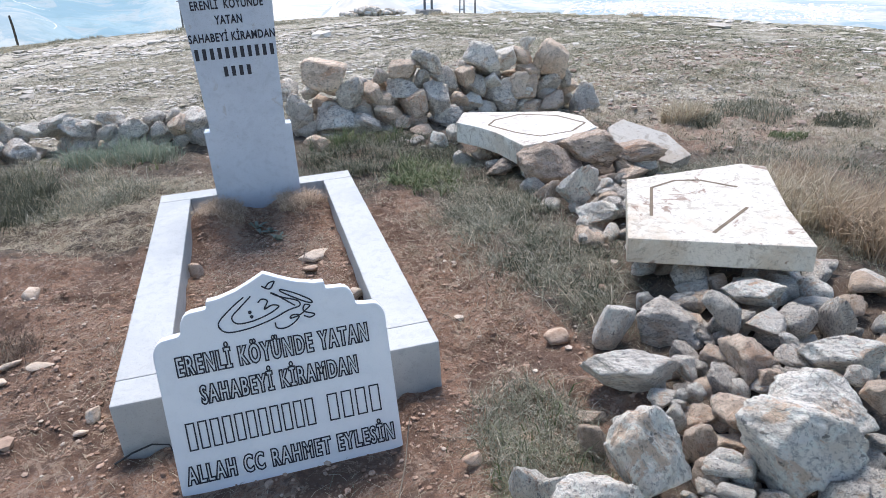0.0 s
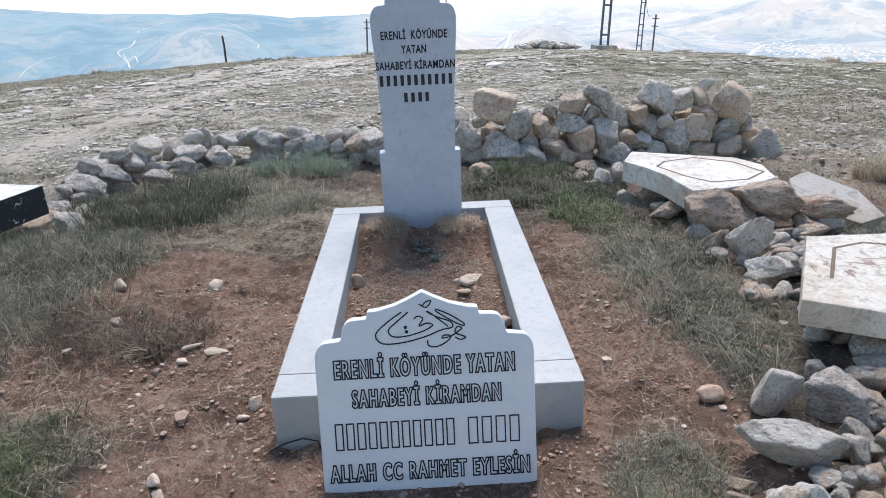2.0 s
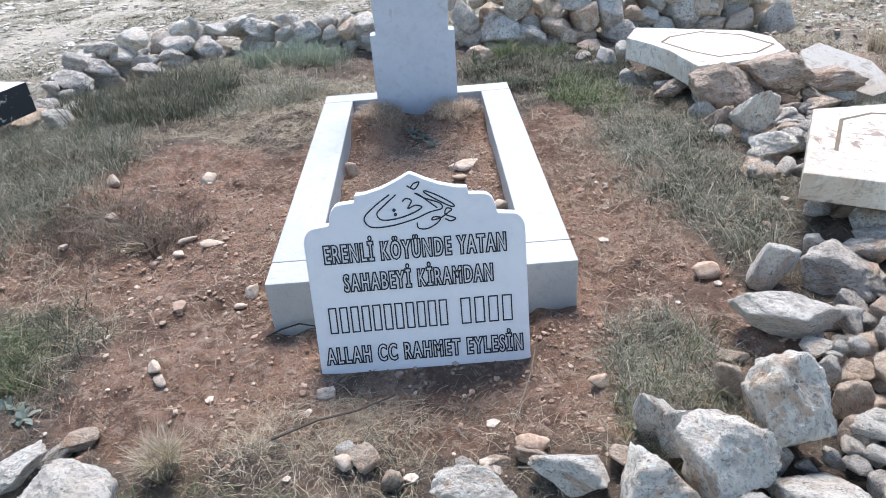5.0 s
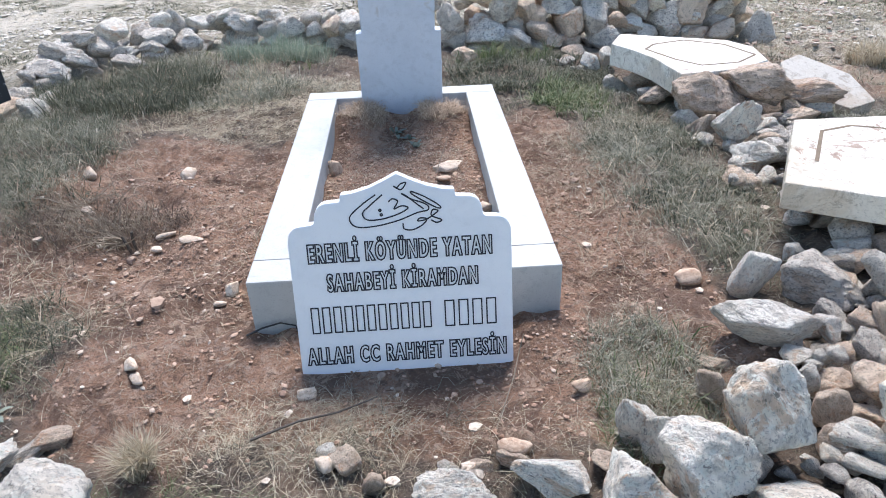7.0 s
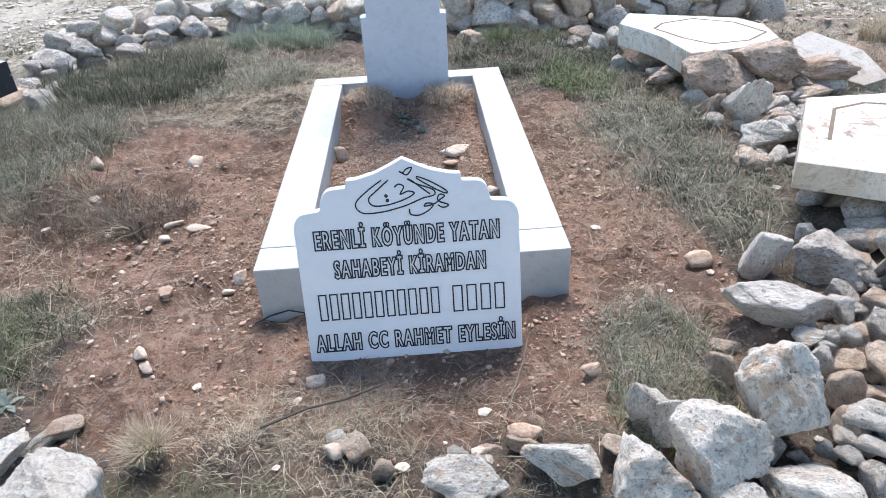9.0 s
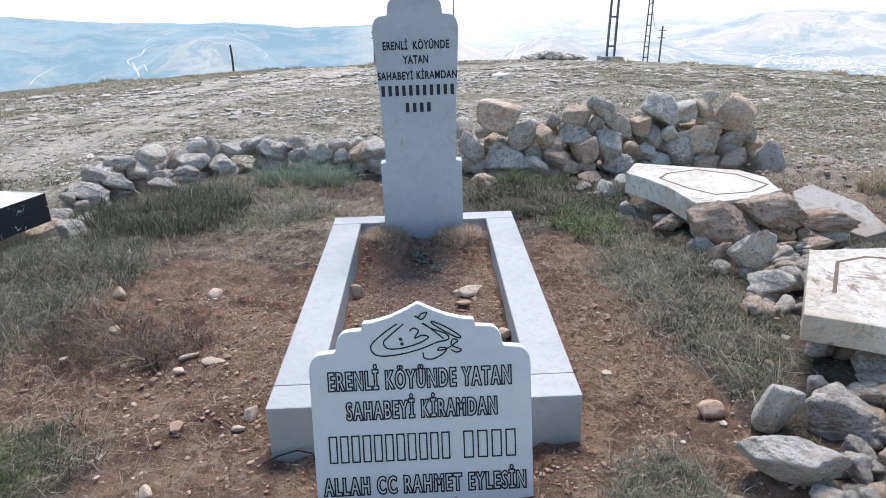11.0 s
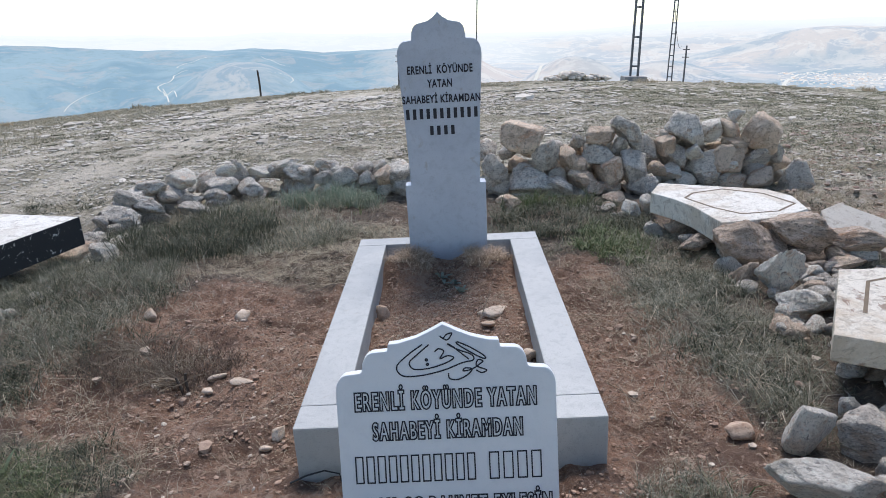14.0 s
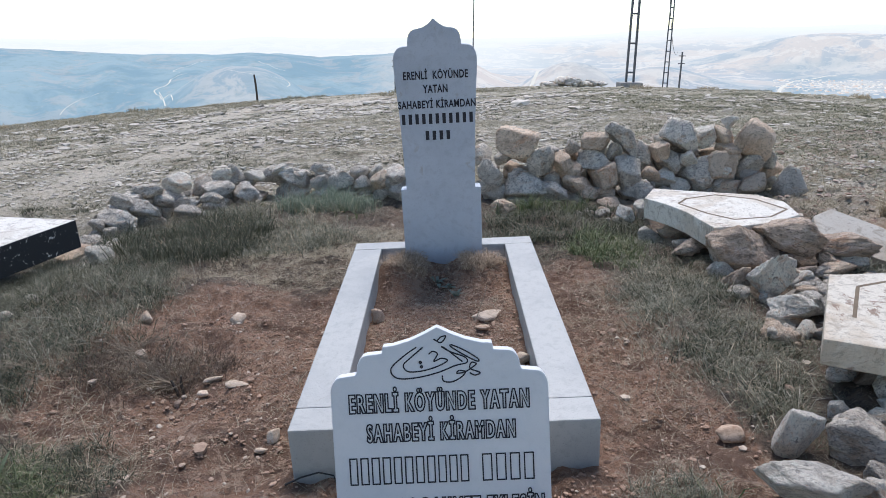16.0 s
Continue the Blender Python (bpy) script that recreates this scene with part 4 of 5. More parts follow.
# ---- loose stones, pebbles, grass ----
def scattered(name, count, pick, size, material, label, level=1, flat=0.6, seed=1, spread=0.6):
    """Many small stones as one mesh; pick(rng) gives a place or None."""
    rng = np.random.RandomState(seed)
    shapes = [rock_mesh("pebble", 3000 + seed * 10 + k, material, level) for k in range(6)]
    data = []
    for me in shapes:
        co = np.array([v.co for v in me.vertices])
        data.append((co, np.array([list(p.vertices) for p in me.polygons])))
    verts, faces, total = [], [], 0
    px, py = pick(rng, count)
    pz = height(px, py)
    for x, y, z in zip(px, py, pz):
        co, tri = data[rng.randint(6)]
        s = size * rng.lognormal(0, spread) * min(1.3, max(0.45, math.hypot(x, y) / 12)) if size > 0.03 else size * rng.lognormal(0, spread)
        a = rng.uniform(0, 6.28)
        c, d = math.cos(a), math.sin(a)
        p = co * (s * rng.uniform(0.8, 1.4), s, s * flat * rng.uniform(0.7, 1.2))
        verts.append(np.stack([p[:, 0] * c - p[:, 1] * d + x, p[:, 0] * d + p[:, 1] * c + y, p[:, 2] + z + s * flat * 0.2], 1))
        faces.append(tri + total)
        total += len(co)
    me = bpy.data.meshes.new(name)
    me.from_pydata(np.concatenate(verts).tolist(), [], np.concatenate(faces).tolist())
    me.polygons.foreach_set("use_smooth", [level > 1] * len(me.polygons))
    me.materials.append(material)
    ob = new(name, me)
    ob.matrix_world = SITE
    return tagged(ob, label, "stones", kind="stuff")


def loose_stone(name, light, dark):
    s = Shader(name, 0.9)
    s.coord = s.place()
    n = s.noise(60.0, 5.0, 0.7)
    r = s.per_island()
    c = s.mix(r, light, dark)
    s.colour(s.mix(s.step(n, 0.45, 0.7, 0.0, 0.6), c, tuple(v * 0.5 for v in dark)))
    s.bump(n, 0.6, 0.006)
    return s.m


PEBBLE = loose_stone("pebble", (0.70, 0.60, 0.48), (0.34, 0.22, 0.15))
FIELD_STONE = loose_stone("field_stone", (0.72, 0.66, 0.565), (0.40, 0.355, 0.29))


def near_ground(rng, n):
    x, y = rng.uniform(-2.6, 2.6, n), rng.uniform(-1.0, 3.6, n)
    keep = ~((np.abs(x) < 0.51) & (y > -0.01) & (y < 1.9)) & (rng.uniform(size=n) < 0.25 + 0.75 * bareness(x, y))
    return x[keep], y[keep]


def grave_bed(rng, n):
    return rng.uniform(-0.33, 0.33, n), rng.uniform(0.16, 1.7, n)


def hill(rng, n):
    r, a = 6.0 + 30 * rng.uniform(0, 1, n) ** 1.4, rng.uniform(-0.75, 0.95, n)
    x, y = r * np.sin(a), r * np.cos(a) - 1.5
    keep = (waves(x, y, 3.0, 21) > -0.3) | (rng.uniform(size=n) < 0.4)
    return x[keep], y[keep]


scattered("pebbles", 3600, near_ground, 0.009, PEBBLE, "small brown and pale pebbles on bare earth", 1, 0.7, 2)
CLOD = loose_stone("clod", (0.54, 0.37, 0.265), (0.24, 0.14, 0.09))


def bare_ground(rng, n):
    x, y = rng.uniform(-2.2, 1.4, n), rng.uniform(-0.9, 2.4, n)
    keep = ~((np.abs(x) < 0.51) & (y > -0.01) & (y < 1.9)) & (rng.uniform(size=n) < bareness(x, y) * (0.3 + 0.7 * (speckle(x, y, 0.3, 9, 2) > 0)))
    return x[keep], y[keep]


scattered("clods", 26000, bare_ground, 0.007, CLOD, "crumbled clods of red earth", 1, 0.75, 6, 0.45)
scattered("clods", 500, bare_ground, 0.015, CLOD, "larger lumps of red earth", 2, 0.4, 9, 0.35)
scattered("clods", 160, grave_bed, 0.016, CLOD, "lumps of earth in the grave bed", 2, 0.5, 3, 0.4)
scattered("clods", 2600, grave_bed, 0.0065, CLOD, "clods of earth in the grave bed", 1, 0.75, 7, 0.45)


def stony_patch(rng, n):
    x, y = rng.uniform(2.3, 8.0, n), rng.uniform(1.2, 7.0, n)
    keep = (y > 3.3 - 1.7 * (x - 2.0)) & (rng.uniform(size=n) < 0.45 + 0.55 * (speckle(x, y, 0.7, 23, 2) > 0))
    return x[keep], y[keep]


scattered("pebbles", 9000, stony_patch, 0.017, loose_stone("stony_pebble", (0.52, 0.44, 0.36), (0.33, 0.21, 0.15)), "small reddish and pale stones on stony earth", 1, 0.6, 8, 0.55)
def near_hill(rng, n):
    r, a = 4.6 + 13 * rng.uniform(0, 1, n) ** 1.25, rng.uniform(-0.8, 0.95, n)
    x, y = r * np.sin(a), r * np.cos(a) - 1.5
    band = speckle(x * 0.5, y, 0.55, 25, 3)
    keep = (y > 4.25) & (rng.uniform(size=n) < smooth(-0.25, 0.35, band)) & (rng.uniform(size=n) < 1 - 0.8 * smooth(1.5, 4.0, x)) & (rng.uniform(size=n) < 1 - 0.6 * rut(x, y))
    return x[keep], y[keep]


scattered("field_stones", 42000, near_hill, 0.062, FIELD_STONE, "flat pale limestone plates lying on the hill", 1, 0.38, 14, 0.42)
HUMMOCK = loose_stone("grassy_hummock", (0.42, 0.38, 0.275), (0.22, 0.205, 0.135))


def hummocky(rng, n):
    r, a = 4.8 + 20 * rng.uniform(0, 1, n) ** 1.3, rng.uniform(-0.8, 0.95, n)
    x, y = r * np.sin(a), r * np.cos(a) - 1.5
    keep = (y > 4.2) & (rng.uniform(size=n) < 0.25 + 0.75 * smooth(-0.3, 0.3, speckle(x * 0.5, y, 0.7, 29, 3))) & (rng.uniform(size=n) < 1 - 0.95 * rut(x, y))
    return x[keep], y[keep]


scattered("hummocks", 12000, hummocky, 0.075, HUMMOCK, "low olive-brown grassy hummocks on the hill", 1, 0.22, 15, 0.4)
scattered("field_stones", 9000, hill, 0.028, FIELD_STONE, "flat pale stones strewn over the steppe", 1, 0.45, 4, 0.38)


def blades(name, px, py, tall, wide, lean, material, label, seed, base=None):
    """Grass as one mesh of bent, tapering blades; tall may be an array."""
    rng = np.random.RandomState(seed)
    n = len(px)
    pz = (height(px, py) if base is None else base) - 0.005
    h = tall * rng.uniform(0.5, 1.25, n)
    a, turn = rng.uniform(0, 6.28, n), rng.uniform(0, 6.28, n)
    out = h * lean * rng.uniform(0.3, 1.5, n)
    dx, dy, wx, wy = np.cos(a), np.sin(a), np.cos(turn), np.sin(turn)
    w = wide * rng.uniform(0.6, 1.4, n)
    rows = []
    for f, thin in ((0.0, 1.0), (0.5, 0.75)):
        for s in (-1, 1):
            rows.append(np.stack([px + dx * out * f * f + wx * w * thin * s, py + dy * out * f * f + wy * w * thin * s, pz + h * f], 1))
    rows.append(np.stack([px + dx * out, py + dy * out, pz + h * np.maximum(0.25, 1 - 0.35 * out / np.maximum(h, 1e-3))], 1))
    co = np.stack(rows, 1).reshape(-1, 3)
    i = np.arange(n)[:, None] * 5
    tris = np.concatenate([i + [0, 1, 3], i + [0, 3, 2], i + [2, 3, 4]], 0)
    me = bpy.data.meshes.new(name)
    me.from_pydata(co.tolist(), [], tris.tolist())
    me.materials.append(material)
    ob = new(name, me)
    ob.matrix_world = SITE
    return tagged(ob, label, "grass", kind="stuff")


def tufts(rng, count, spread, per, region, density):
    """Places of blades in clumps: clump middles in a region, kept by a density."""
    x, y = rng.uniform(region[0], region[1], count), rng.uniform(region[2], region[3], count)
    keep = rng.uniform(size=count) < density(x, y)
    x, y = x[keep], y[keep]
    n = len(x) * per
    s = spread * rng.uniform(0.4, 1.3, len(x)).repeat(per)
    return x.repeat(per) + rng.normal(size=n) * s, y.repeat(per) + rng.normal(size=n) * s


def free_of_stone(x, y):
    """0 on the grave, 1 elsewhere."""
    return 1.0 - ((np.abs(x) < 0.56) & (y > -0.06) & (y < 1.95)) - 0.95 * ((np.abs(x) < 0.36) & (y < 0) & (y > -0.32))


def lush(x, y):
    g = blob(x, y, -2.2, 1.5, 0.8, 1.35, 0.4) + blob(x, y, -1.75, 3.0, 0.9, 0.75, 0.4) + 0.2 * blob(x, y, -0.5, 2.8, 0.8, 0.7, 0.5)
    g = g + 1.0 * blob(x, y, 1.17, 1.2, 0.32, 1.3, 0.5) + blob(x, y, 0.75, 2.5, 0.6, 0.7, 0.5) + 0.9 * blob(x, y, 0.72, -0.42, 0.25, 0.35, 0.5)
    g = g + 0.85 * blob(x, y, -1.35, -0.1, 0.45, 0.42, 0.6) + 0.5 * blob(x, y, -0.2, -0.75, 1.2, 0.25, 0.5) + blob(x, y, 2.4, 0.9, 0.5, 0.8, 0.4) + 0.35 * blob(x, y, 0.0, -0.5, 0.8, 0.16, 0.6)
    return np.clip(g, 0, 1) * np.clip(1.05 - bareness(x, y), 0.06, 1) * free_of_stone(x, y)


rng = np.random.RandomState(5)
area = (-3.2, 3.0, -1.0, 4.0)


def clumpy(x, y, seed):
    return 0.02 + 0.98 * smooth(0.08, 0.4, speckle(x, y, 0.3, seed, 3))


px, py = tufts(rng, 9500, 0.035, 15, area, lambda x, y: lush(x, y) * clumpy(x, y, 3))
near = smooth(-0.5, 0.4, py)
blades("grass", px, py, (0.095 + 0.05 * smooth(1.5, 3.5, py) * (px < -0.3)) * (0.5 + 0.5 * near), 0.0009 + 0.0006 * near, 1.9, SAGE, "wiry grey-green steppe grass", 1)
px, py = tufts(rng, 6000, 0.06, 12, area, lambda x, y: (0.06 + 0.6 * lush(x, y)) * free_of_stone(x, y) * clumpy(x, y, 4))
blades("grass", px, py, 0.035 + 0.035 * smooth(-0.5, 0.4, py), 0.0008 + 0.0005 * smooth(-0.5, 0.4, py), 1.9, STRAW, "dry straw-coloured grass lying on the earth", 2)
px, py = tufts(rng, 12000, 0.09, 10, area, lambda x, y: 0.7 * free_of_stone(x, y) * (0.3 + 0.6 * lush(x, y) + 0.3 * (waves(x, y, 0.7, 71) > 0)) * (1 - 0.75 * blob(x, y, -2.1, 0.9, 0.8, 1.1, 0.4)))
blades("litter", px, py, 0.016, 0.0010, 4.5, STRAW, "dry stalks strewn over the earth", 6)
px, py = tufts(rng, 700, 0.07, 10, (-0.32, 0.32, 0.15, 1.7), lambda x, y: 0.5 + 0.5 * (speckle(x, y, 0.2, 61, 2) > 0))
keep = (np.abs(px) < 0.335) & (py > 0.14) & (py < 1.76)
px, py = px[keep], py[keep]
blades("litter", px, py, 0.02, 0.0011, 3.0, STRAW, "dry stalks in the grave bed", 7)
px, py = tufts(rng, 2200, 0.045, 14, area, lambda x, y: (0.35 * clumpy(x, y, 8) * blob(x, y, 0.9, 2.55, 0.4, 0.55) + blob(x, y, -1.5, -0.15, 0.25, 0.3) + 0.6 * blob(x, y, 0.72, -0.5, 0.2, 0.25) + 0.5 * blob(x, y, -1.2, 3.4, 0.6, 0.4)) * free_of_stone(x, y))
blades("grass", px, py, 0.10, 0.0022, 0.7, GREEN, "fresh green grass tufts among stones", 3)


px, py = tufts(rng, 1500, 0.05, 26, area, lambda x, y: (0.8 * blob(x, y, -1.55, 2.5, 0.75, 0.5) + 0.9 * blob(x, y, 1.15, 1.1, 0.28, 1.0) + 0.7 * blob(x, y, 0.75, 2.4, 0.5, 0.35) + 0.5 * blob(x, y, -2.0, 1.4, 0.5, 0.8)) * free_of_stone(x, y) * clumpy(x, y, 6))
blades("dark_herb", px, py, 0.11, 0.0018, 1.4, HERB, "dark grey-green wormwood clumps", 8)


def far_tufts(x, y):
    return (0.25 + 0.5 * (waves(x, y, 2.6, 33) > 0.1)) * (1 - 0.8 * rut(x, y)) * (1 - 0.7 * blob(x, y, 3.7, 4.1, 1.0, 0.5))


px, py = tufts(rng, 18000, 0.09, 10, (-16, 22, 3.9, 28), far_tufts)
blades("grass", px, py, 0.03, 0.006, 2.6, SCRUB, "low cushions of steppe grass on the hill", 4)
px, py = tufts(rng, 9000, 0.08, 10, (-14, 19, 3.9, 26), far_tufts)
blades("grass", px, py, 0.032, 0.006, 2.2, SCRUB, "low dry scrub on the hill", 9)


def beyond(x, y):
    """Scrub past the walls: the hill, and the open ground at the grave's side."""
    return ((y > 4.3) | (x > 2.3) & (y > 3.6 - 1.7 * (x - 2.0)) | (y > 2.0 + 0.9 * (x + 5.4)) & (x < -2.6)) * (0.25 + 0.75 * (speckle(x, y, 0.8, 27, 2) > -0.05)) * (1 - 0.75 * rut(x, y)) * (1 - 0.5 * bareness(x, y))


px, py = tufts(rng, 9000, 0.06, 14, (-6, 8, 1.2, 11), beyond)
blades("grass", px, py, 0.035, 0.0028, 2.6, SCRUB, "thin dry scrub beyond the stone walls", 41)
px, py = tufts(rng, 2600, 0.07, 34, (-7, 9, 1.2, 14), lambda x, y: beyond(x, y) * (speckle(x, y, 1.3, 28, 2) > -0.1))
blades("dark_herb", px, py, 0.05, 0.0030, 1.8, HERB, "dark olive cushions of herb on the steppe", 42)
px, py = tufts(rng, 900, 0.06, 16, (2.3, 7, 1.0, 5), beyond)
blades("grass", px, py, 0.08, 0.002, 1.4, STRAW, "straw tufts on stony earth", 43)


px, py = tufts(rng, 6500, 0.10, 16, (2.0, 12, 4.2, 16), lambda x, y: 0.9 * (speckle(x, y, 0.9, 52, 3) > -0.05) * smooth(1.5, 4.0, x))
blades("grass", px, py, 0.045, 0.005, 2.0, OLIVE, "low olive-green cushions on the hill", 44)
px, py = tufts(rng, 5200, 0.12, 14, (-15, -4.5, 5.5, 24), lambda x, y: (x < -6.6 + 0.14 * (y - 6.0)) * (0.35 + 0.65 * (speckle(x, y, 1.2, 53, 3) > -0.1)))
blades("grass", px, py, 0.09, 0.006, 1.4, SCRUB, "soft dry grass along the crest", 45)


def patch(cx, cy, rx, ry, clumps, per, spread, tall, wide, lean, material, label, seed, name="grass"):
    """A patch of grass clumps over an ellipse, each clump of its own height."""
    a, r = rng.uniform(0, 6.28, clumps), np.sqrt(rng.uniform(size=clumps))
    x, y = cx + rx * r * np.cos(a), cy + ry * r * np.sin(a)
    keep = free_of_stone(x, y) > 0.5
    x, y = x[keep], y[keep]
    n = len(x) * per
    h = tall * rng.uniform(0.5, 1.3, len(x)).repeat(per)
    s = spread * rng.uniform(0.5, 1.3, len(x)).repeat(per)
    return blades(name, x.repeat(per) + rng.normal(size=n) * s, y.repeat(per) + rng.normal(size=n) * s, h, wide, lean, material, label, seed)


# by the low wall and in the long grass
patch(-1.72, 2.72, 0.52, 0.5, 90, 64, 0.06, 0.18, 0.0022, 0.8, HERB, "tall dark wormwood before the low wall", 81, "dark_herb")
patch(-1.5, 2.75, 0.85, 0.45, 80, 40, 0.05, 0.13, 0.0018, 1.6, SAGE, "grey-green wormwood before the low wall", 82)
patch(-0.95, 3.6, 0.42, 0.18, 70, 26, 0.035, 0.19, 0.0024, 0.8, RUSH, "tall blue-green rushy grass against the wall", 83)
patch(-2.2, 1.5, 0.62, 1.0, 90, 34, 0.05, 0.14, 0.0013, 1.7, SAGE, "deep wiry grass beside the white slab", 84)
patch(-2.12, 1.3, 0.7, 1.1, 120, 50, 0.05, 0.12, 0.0016, 1.4, HERB, "dark growth among the wiry grass", 85, "dark_herb")
patch(-2.42, 1.75, 0.16, 0.5, 46, 40, 0.045, 0.17, 0.0014, 1.1, SAGE, "grey-green grass hiding the foot of the white slab", 113)
patch(-1.85, 0.9, 0.45, 0.7, 50, 12, 0.04, 0.10, 0.0010, 1.8, STRAW, "dry straw at the edge of bare earth", 86)
patch(-0.85, 2.45, 0.75, 0.62, 900, 18, 0.06, 0.028, 0.0016, 3.6, STRAW, "flattened straw behind the grave", 87)
# right of the headstone
patch(1.02, 2.15, 0.22, 0.3, 34, 40, 0.035, 0.11, 0.003, 1.2, GREEN, "fresh green herb clumps among stones", 88)
patch(0.85, 2.75, 0.5, 0.5, 70, 44, 0.05, 0.11, 0.0026, 1.3, HERB, "dark green herb at the foot of the wall", 89, "dark_herb")
patch(0.75, 3.1, 0.35, 0.15, 18, 30, 0.03, 0.15, 0.0026, 0.7, GREEN, "green herb at the foot of the wall", 90)
patch(1.18, 1.0, 0.27, 0.95, 120, 40, 0.05, 0.085, 0.0012, 2.0, SAGE, "wiry grey-green grass between earth and rubble", 91)
patch(1.2, 1.1, 0.24, 0.9, 70, 44, 0.05, 0.085, 0.0016, 1.5, HERB, "dark wormwood between earth and rubble", 92, "dark_herb")
patch(2.75, 0.9, 0.4, 0.5, 130, 30, 0.04, 0.2, 0.0016, 0.7, TUSSOCK, "tall tan grass beyond the cream slab", 107)
patch(3.2, 1.6, 0.6, 0.6, 60, 24, 0.05, 0.10, 0.0016, 1.2, SAGE, "thin grey-green grass on stony earth", 108)
# the near ground
patch(-1.42, 0.02, 0.34, 0.27, 70, 26, 0.035, 0.10, 0.0012, 1.4, HERB, "dark grey-green grass tuft on the near ground", 93)
patch(-1.3, 0.06, 0.30, 0.22, 60, 12, 0.05, 0.07, 0.0012, 2.6, STRAW, "bleached straw lying on the near ground", 94)
patch(-1.48, -0.08, 0.28, 0.24, 60, 30, 0.035, 0.10, 0.0014, 1.4, GREEN, "fresh green grass on the near ground", 95)
patch(-1.38, 0.08, 0.3, 0.2, 26, 30, 0.04, 0.05, 0.0016, 1.6, HERB, "dark dead growth under straw", 96, "dark_herb")
patch(0.70, -0.38, 0.17, 0.32, 150, 22, 0.03, 0.075, 0.0010, 1.5, SAGE, "short grey grass between pale rocks", 97)
patch(0.72, -0.35, 0.16, 0.36, 90, 12, 0.04, 0.04, 0.0009, 2.4, STRAW, "bleached straw between pale rocks", 98)
patch(0.62, -0.45, 0.16, 0.22, 24, 20, 0.03, 0.06, 0.0012, 1.4, GREEN, "green grass between red earth and pale rocks", 114)
patch(-0.75, -0.74, 0.42, 0.12, 80, 22, 0.03, 0.05, 0.0011, 1.6, GREEN, "short green grass round a dry tussock", 115)
patch(-0.1, -0.78, 0.4, 0.08, 40, 18, 0.03, 0.05, 0.0012, 1.8, STRAW, "pale straw between near rocks", 116)
patch(-0.3, -0.45, 0.3, 0.14, 160, 14, 0.05, 0.03, 0.0009, 3.0, STRAW, "matted straw before the plaque", 117)
patch(0.0, -0.55, 0.75, 0.14, 160, 10, 0.05, 0.03, 0.0008, 2.6, STRAW, "thin straw before the plaque", 99)
patch(0.8, 0.95, 0.2, 0.8, 140, 12, 0.05, 0.04, 0.0009, 3.0, STRAW, "straw strewn on red earth beside the kerb", 100)
patch(-0.75, 0.75, 0.25, 0.9, 70, 9, 0.06, 0.03, 0.0009, 3.5, STRAW, "thin straw beside the kerb", 101)
patch(-1.1, 0.95, 0.5, 0.6, 130, 10, 0.06, 0.03, 0.0009, 3.2, DARK_LITTER, "dark dead stalks on bare earth", 102, "litter")
patch(0.0, -0.4, 0.9, 0.25, 120, 9, 0.06, 0.022, 0.0008, 3.2, DARK_LITTER, "dark dead stalks before the plaque", 103, "litter")
patch(0.75, 0.7, 0.22, 0.9, 110, 9, 0.06, 0.025, 0.0008, 3.2, DARK_LITTER, "dark dead stalks beside the kerb", 104, "litter")

patch(-1.35, 0.88, 0.38, 0.22, 120, 26, 0.035, 0.085, 0.0012, 1.4, DARK_LITTER, "brown dead stems of a sprawling shrub", 105, "litter")
patch(-1.28, 0.88, 0.2, 0.14, 30, 16, 0.03, 0.08, 0.0010, 1.2, STRAW, "dry pale stems of a sprawling shrub", 106, "litter")

patch(-2.1, 1.5, 0.75, 1.1, 120, 5, 0.04, 0.12, 0.0014, 2.0, STRAW, "bleached stalks in the wiry grass", 109)
patch(1.15, 1.1, 0.3, 0.95, 130, 5, 0.04, 0.11, 0.0015, 1.8, STRAW, "bleached stalks in the wiry grass", 110)
patch(-1.5, 3.0, 0.7, 0.6, 120, 5, 0.04, 0.16, 0.0022, 1.6, STRAW, "bleached stalks before the low wall", 111)
patch(-1.5, 0.35, 0.3, 0.25, 60, 6, 0.05, 0.05, 0.0014, 2.8, STRAW, "bleached stalks on bare earth", 112)

# two dry tussocks at the foot of the headstone
for cx in (-0.19, 0.2):
    a, r = rng.uniform(0, 6.28, 2600), 0.14 * np.sqrt(rng.uniform(size=2600))
    r = r * (0.75 + 0.25 * np.sin(3 * a + 5 * cx) + 0.15 * np.sin(7 * a))
    x, y = cx * 0.95 + r * np.cos(a), 1.60 + r * np.sin(a) * 0.95
    blades("dry_tussock", x, y, (0.075 - 0.25 * r) * (0.6 + 0.6 * (speckle(x, y, 0.05, 19, 2) > 0)), 0.0013, 1.2, BED_TUSSOCK, "dead straw tussock at the foot of the headstone", 20 + int(cx > 0))


# ---- single tussocks and bushes on the hill ----
def hill_tussock(x, y, wide, tall, material, label, seed, count=500):
    a, r = rng.uniform(0, 6.28, count), wide * np.sqrt(rng.uniform(size=count))
    return blades("tussock", x + r * np.cos(a), y + r * np.sin(a), tall, 0.003 + 0.0002 * y, 0.7, material, label, seed)


hill_tussock(3.29, 2.82, 0.17, 0.17, STRAW, "tall tan grass tussock on stony earth", 51, 1100)
hill_tussock(3.36, 2.74, 0.16, 0.10, SAGE, "grey-green foot of a tan grass tussock", 50, 700)
hill_tussock(3.99, 2.9, 0.32, 0.08, SAGE, "grey-green cushion bush on the hill", 52, 1200)
hill_tussock(4.34, 2.3, 0.2, 0.07, HERB, "dark cushion bush on the hill", 53, 900)
hill_tussock(3.7, 2.15, 0.13, 0.05, GREEN, "green weed clump on red earth", 54, 600)
hill_tussock(2.45, 0.75, 0.28, 0.26, STRAW, "tall straw grass beside the cream slab", 55, 1600)
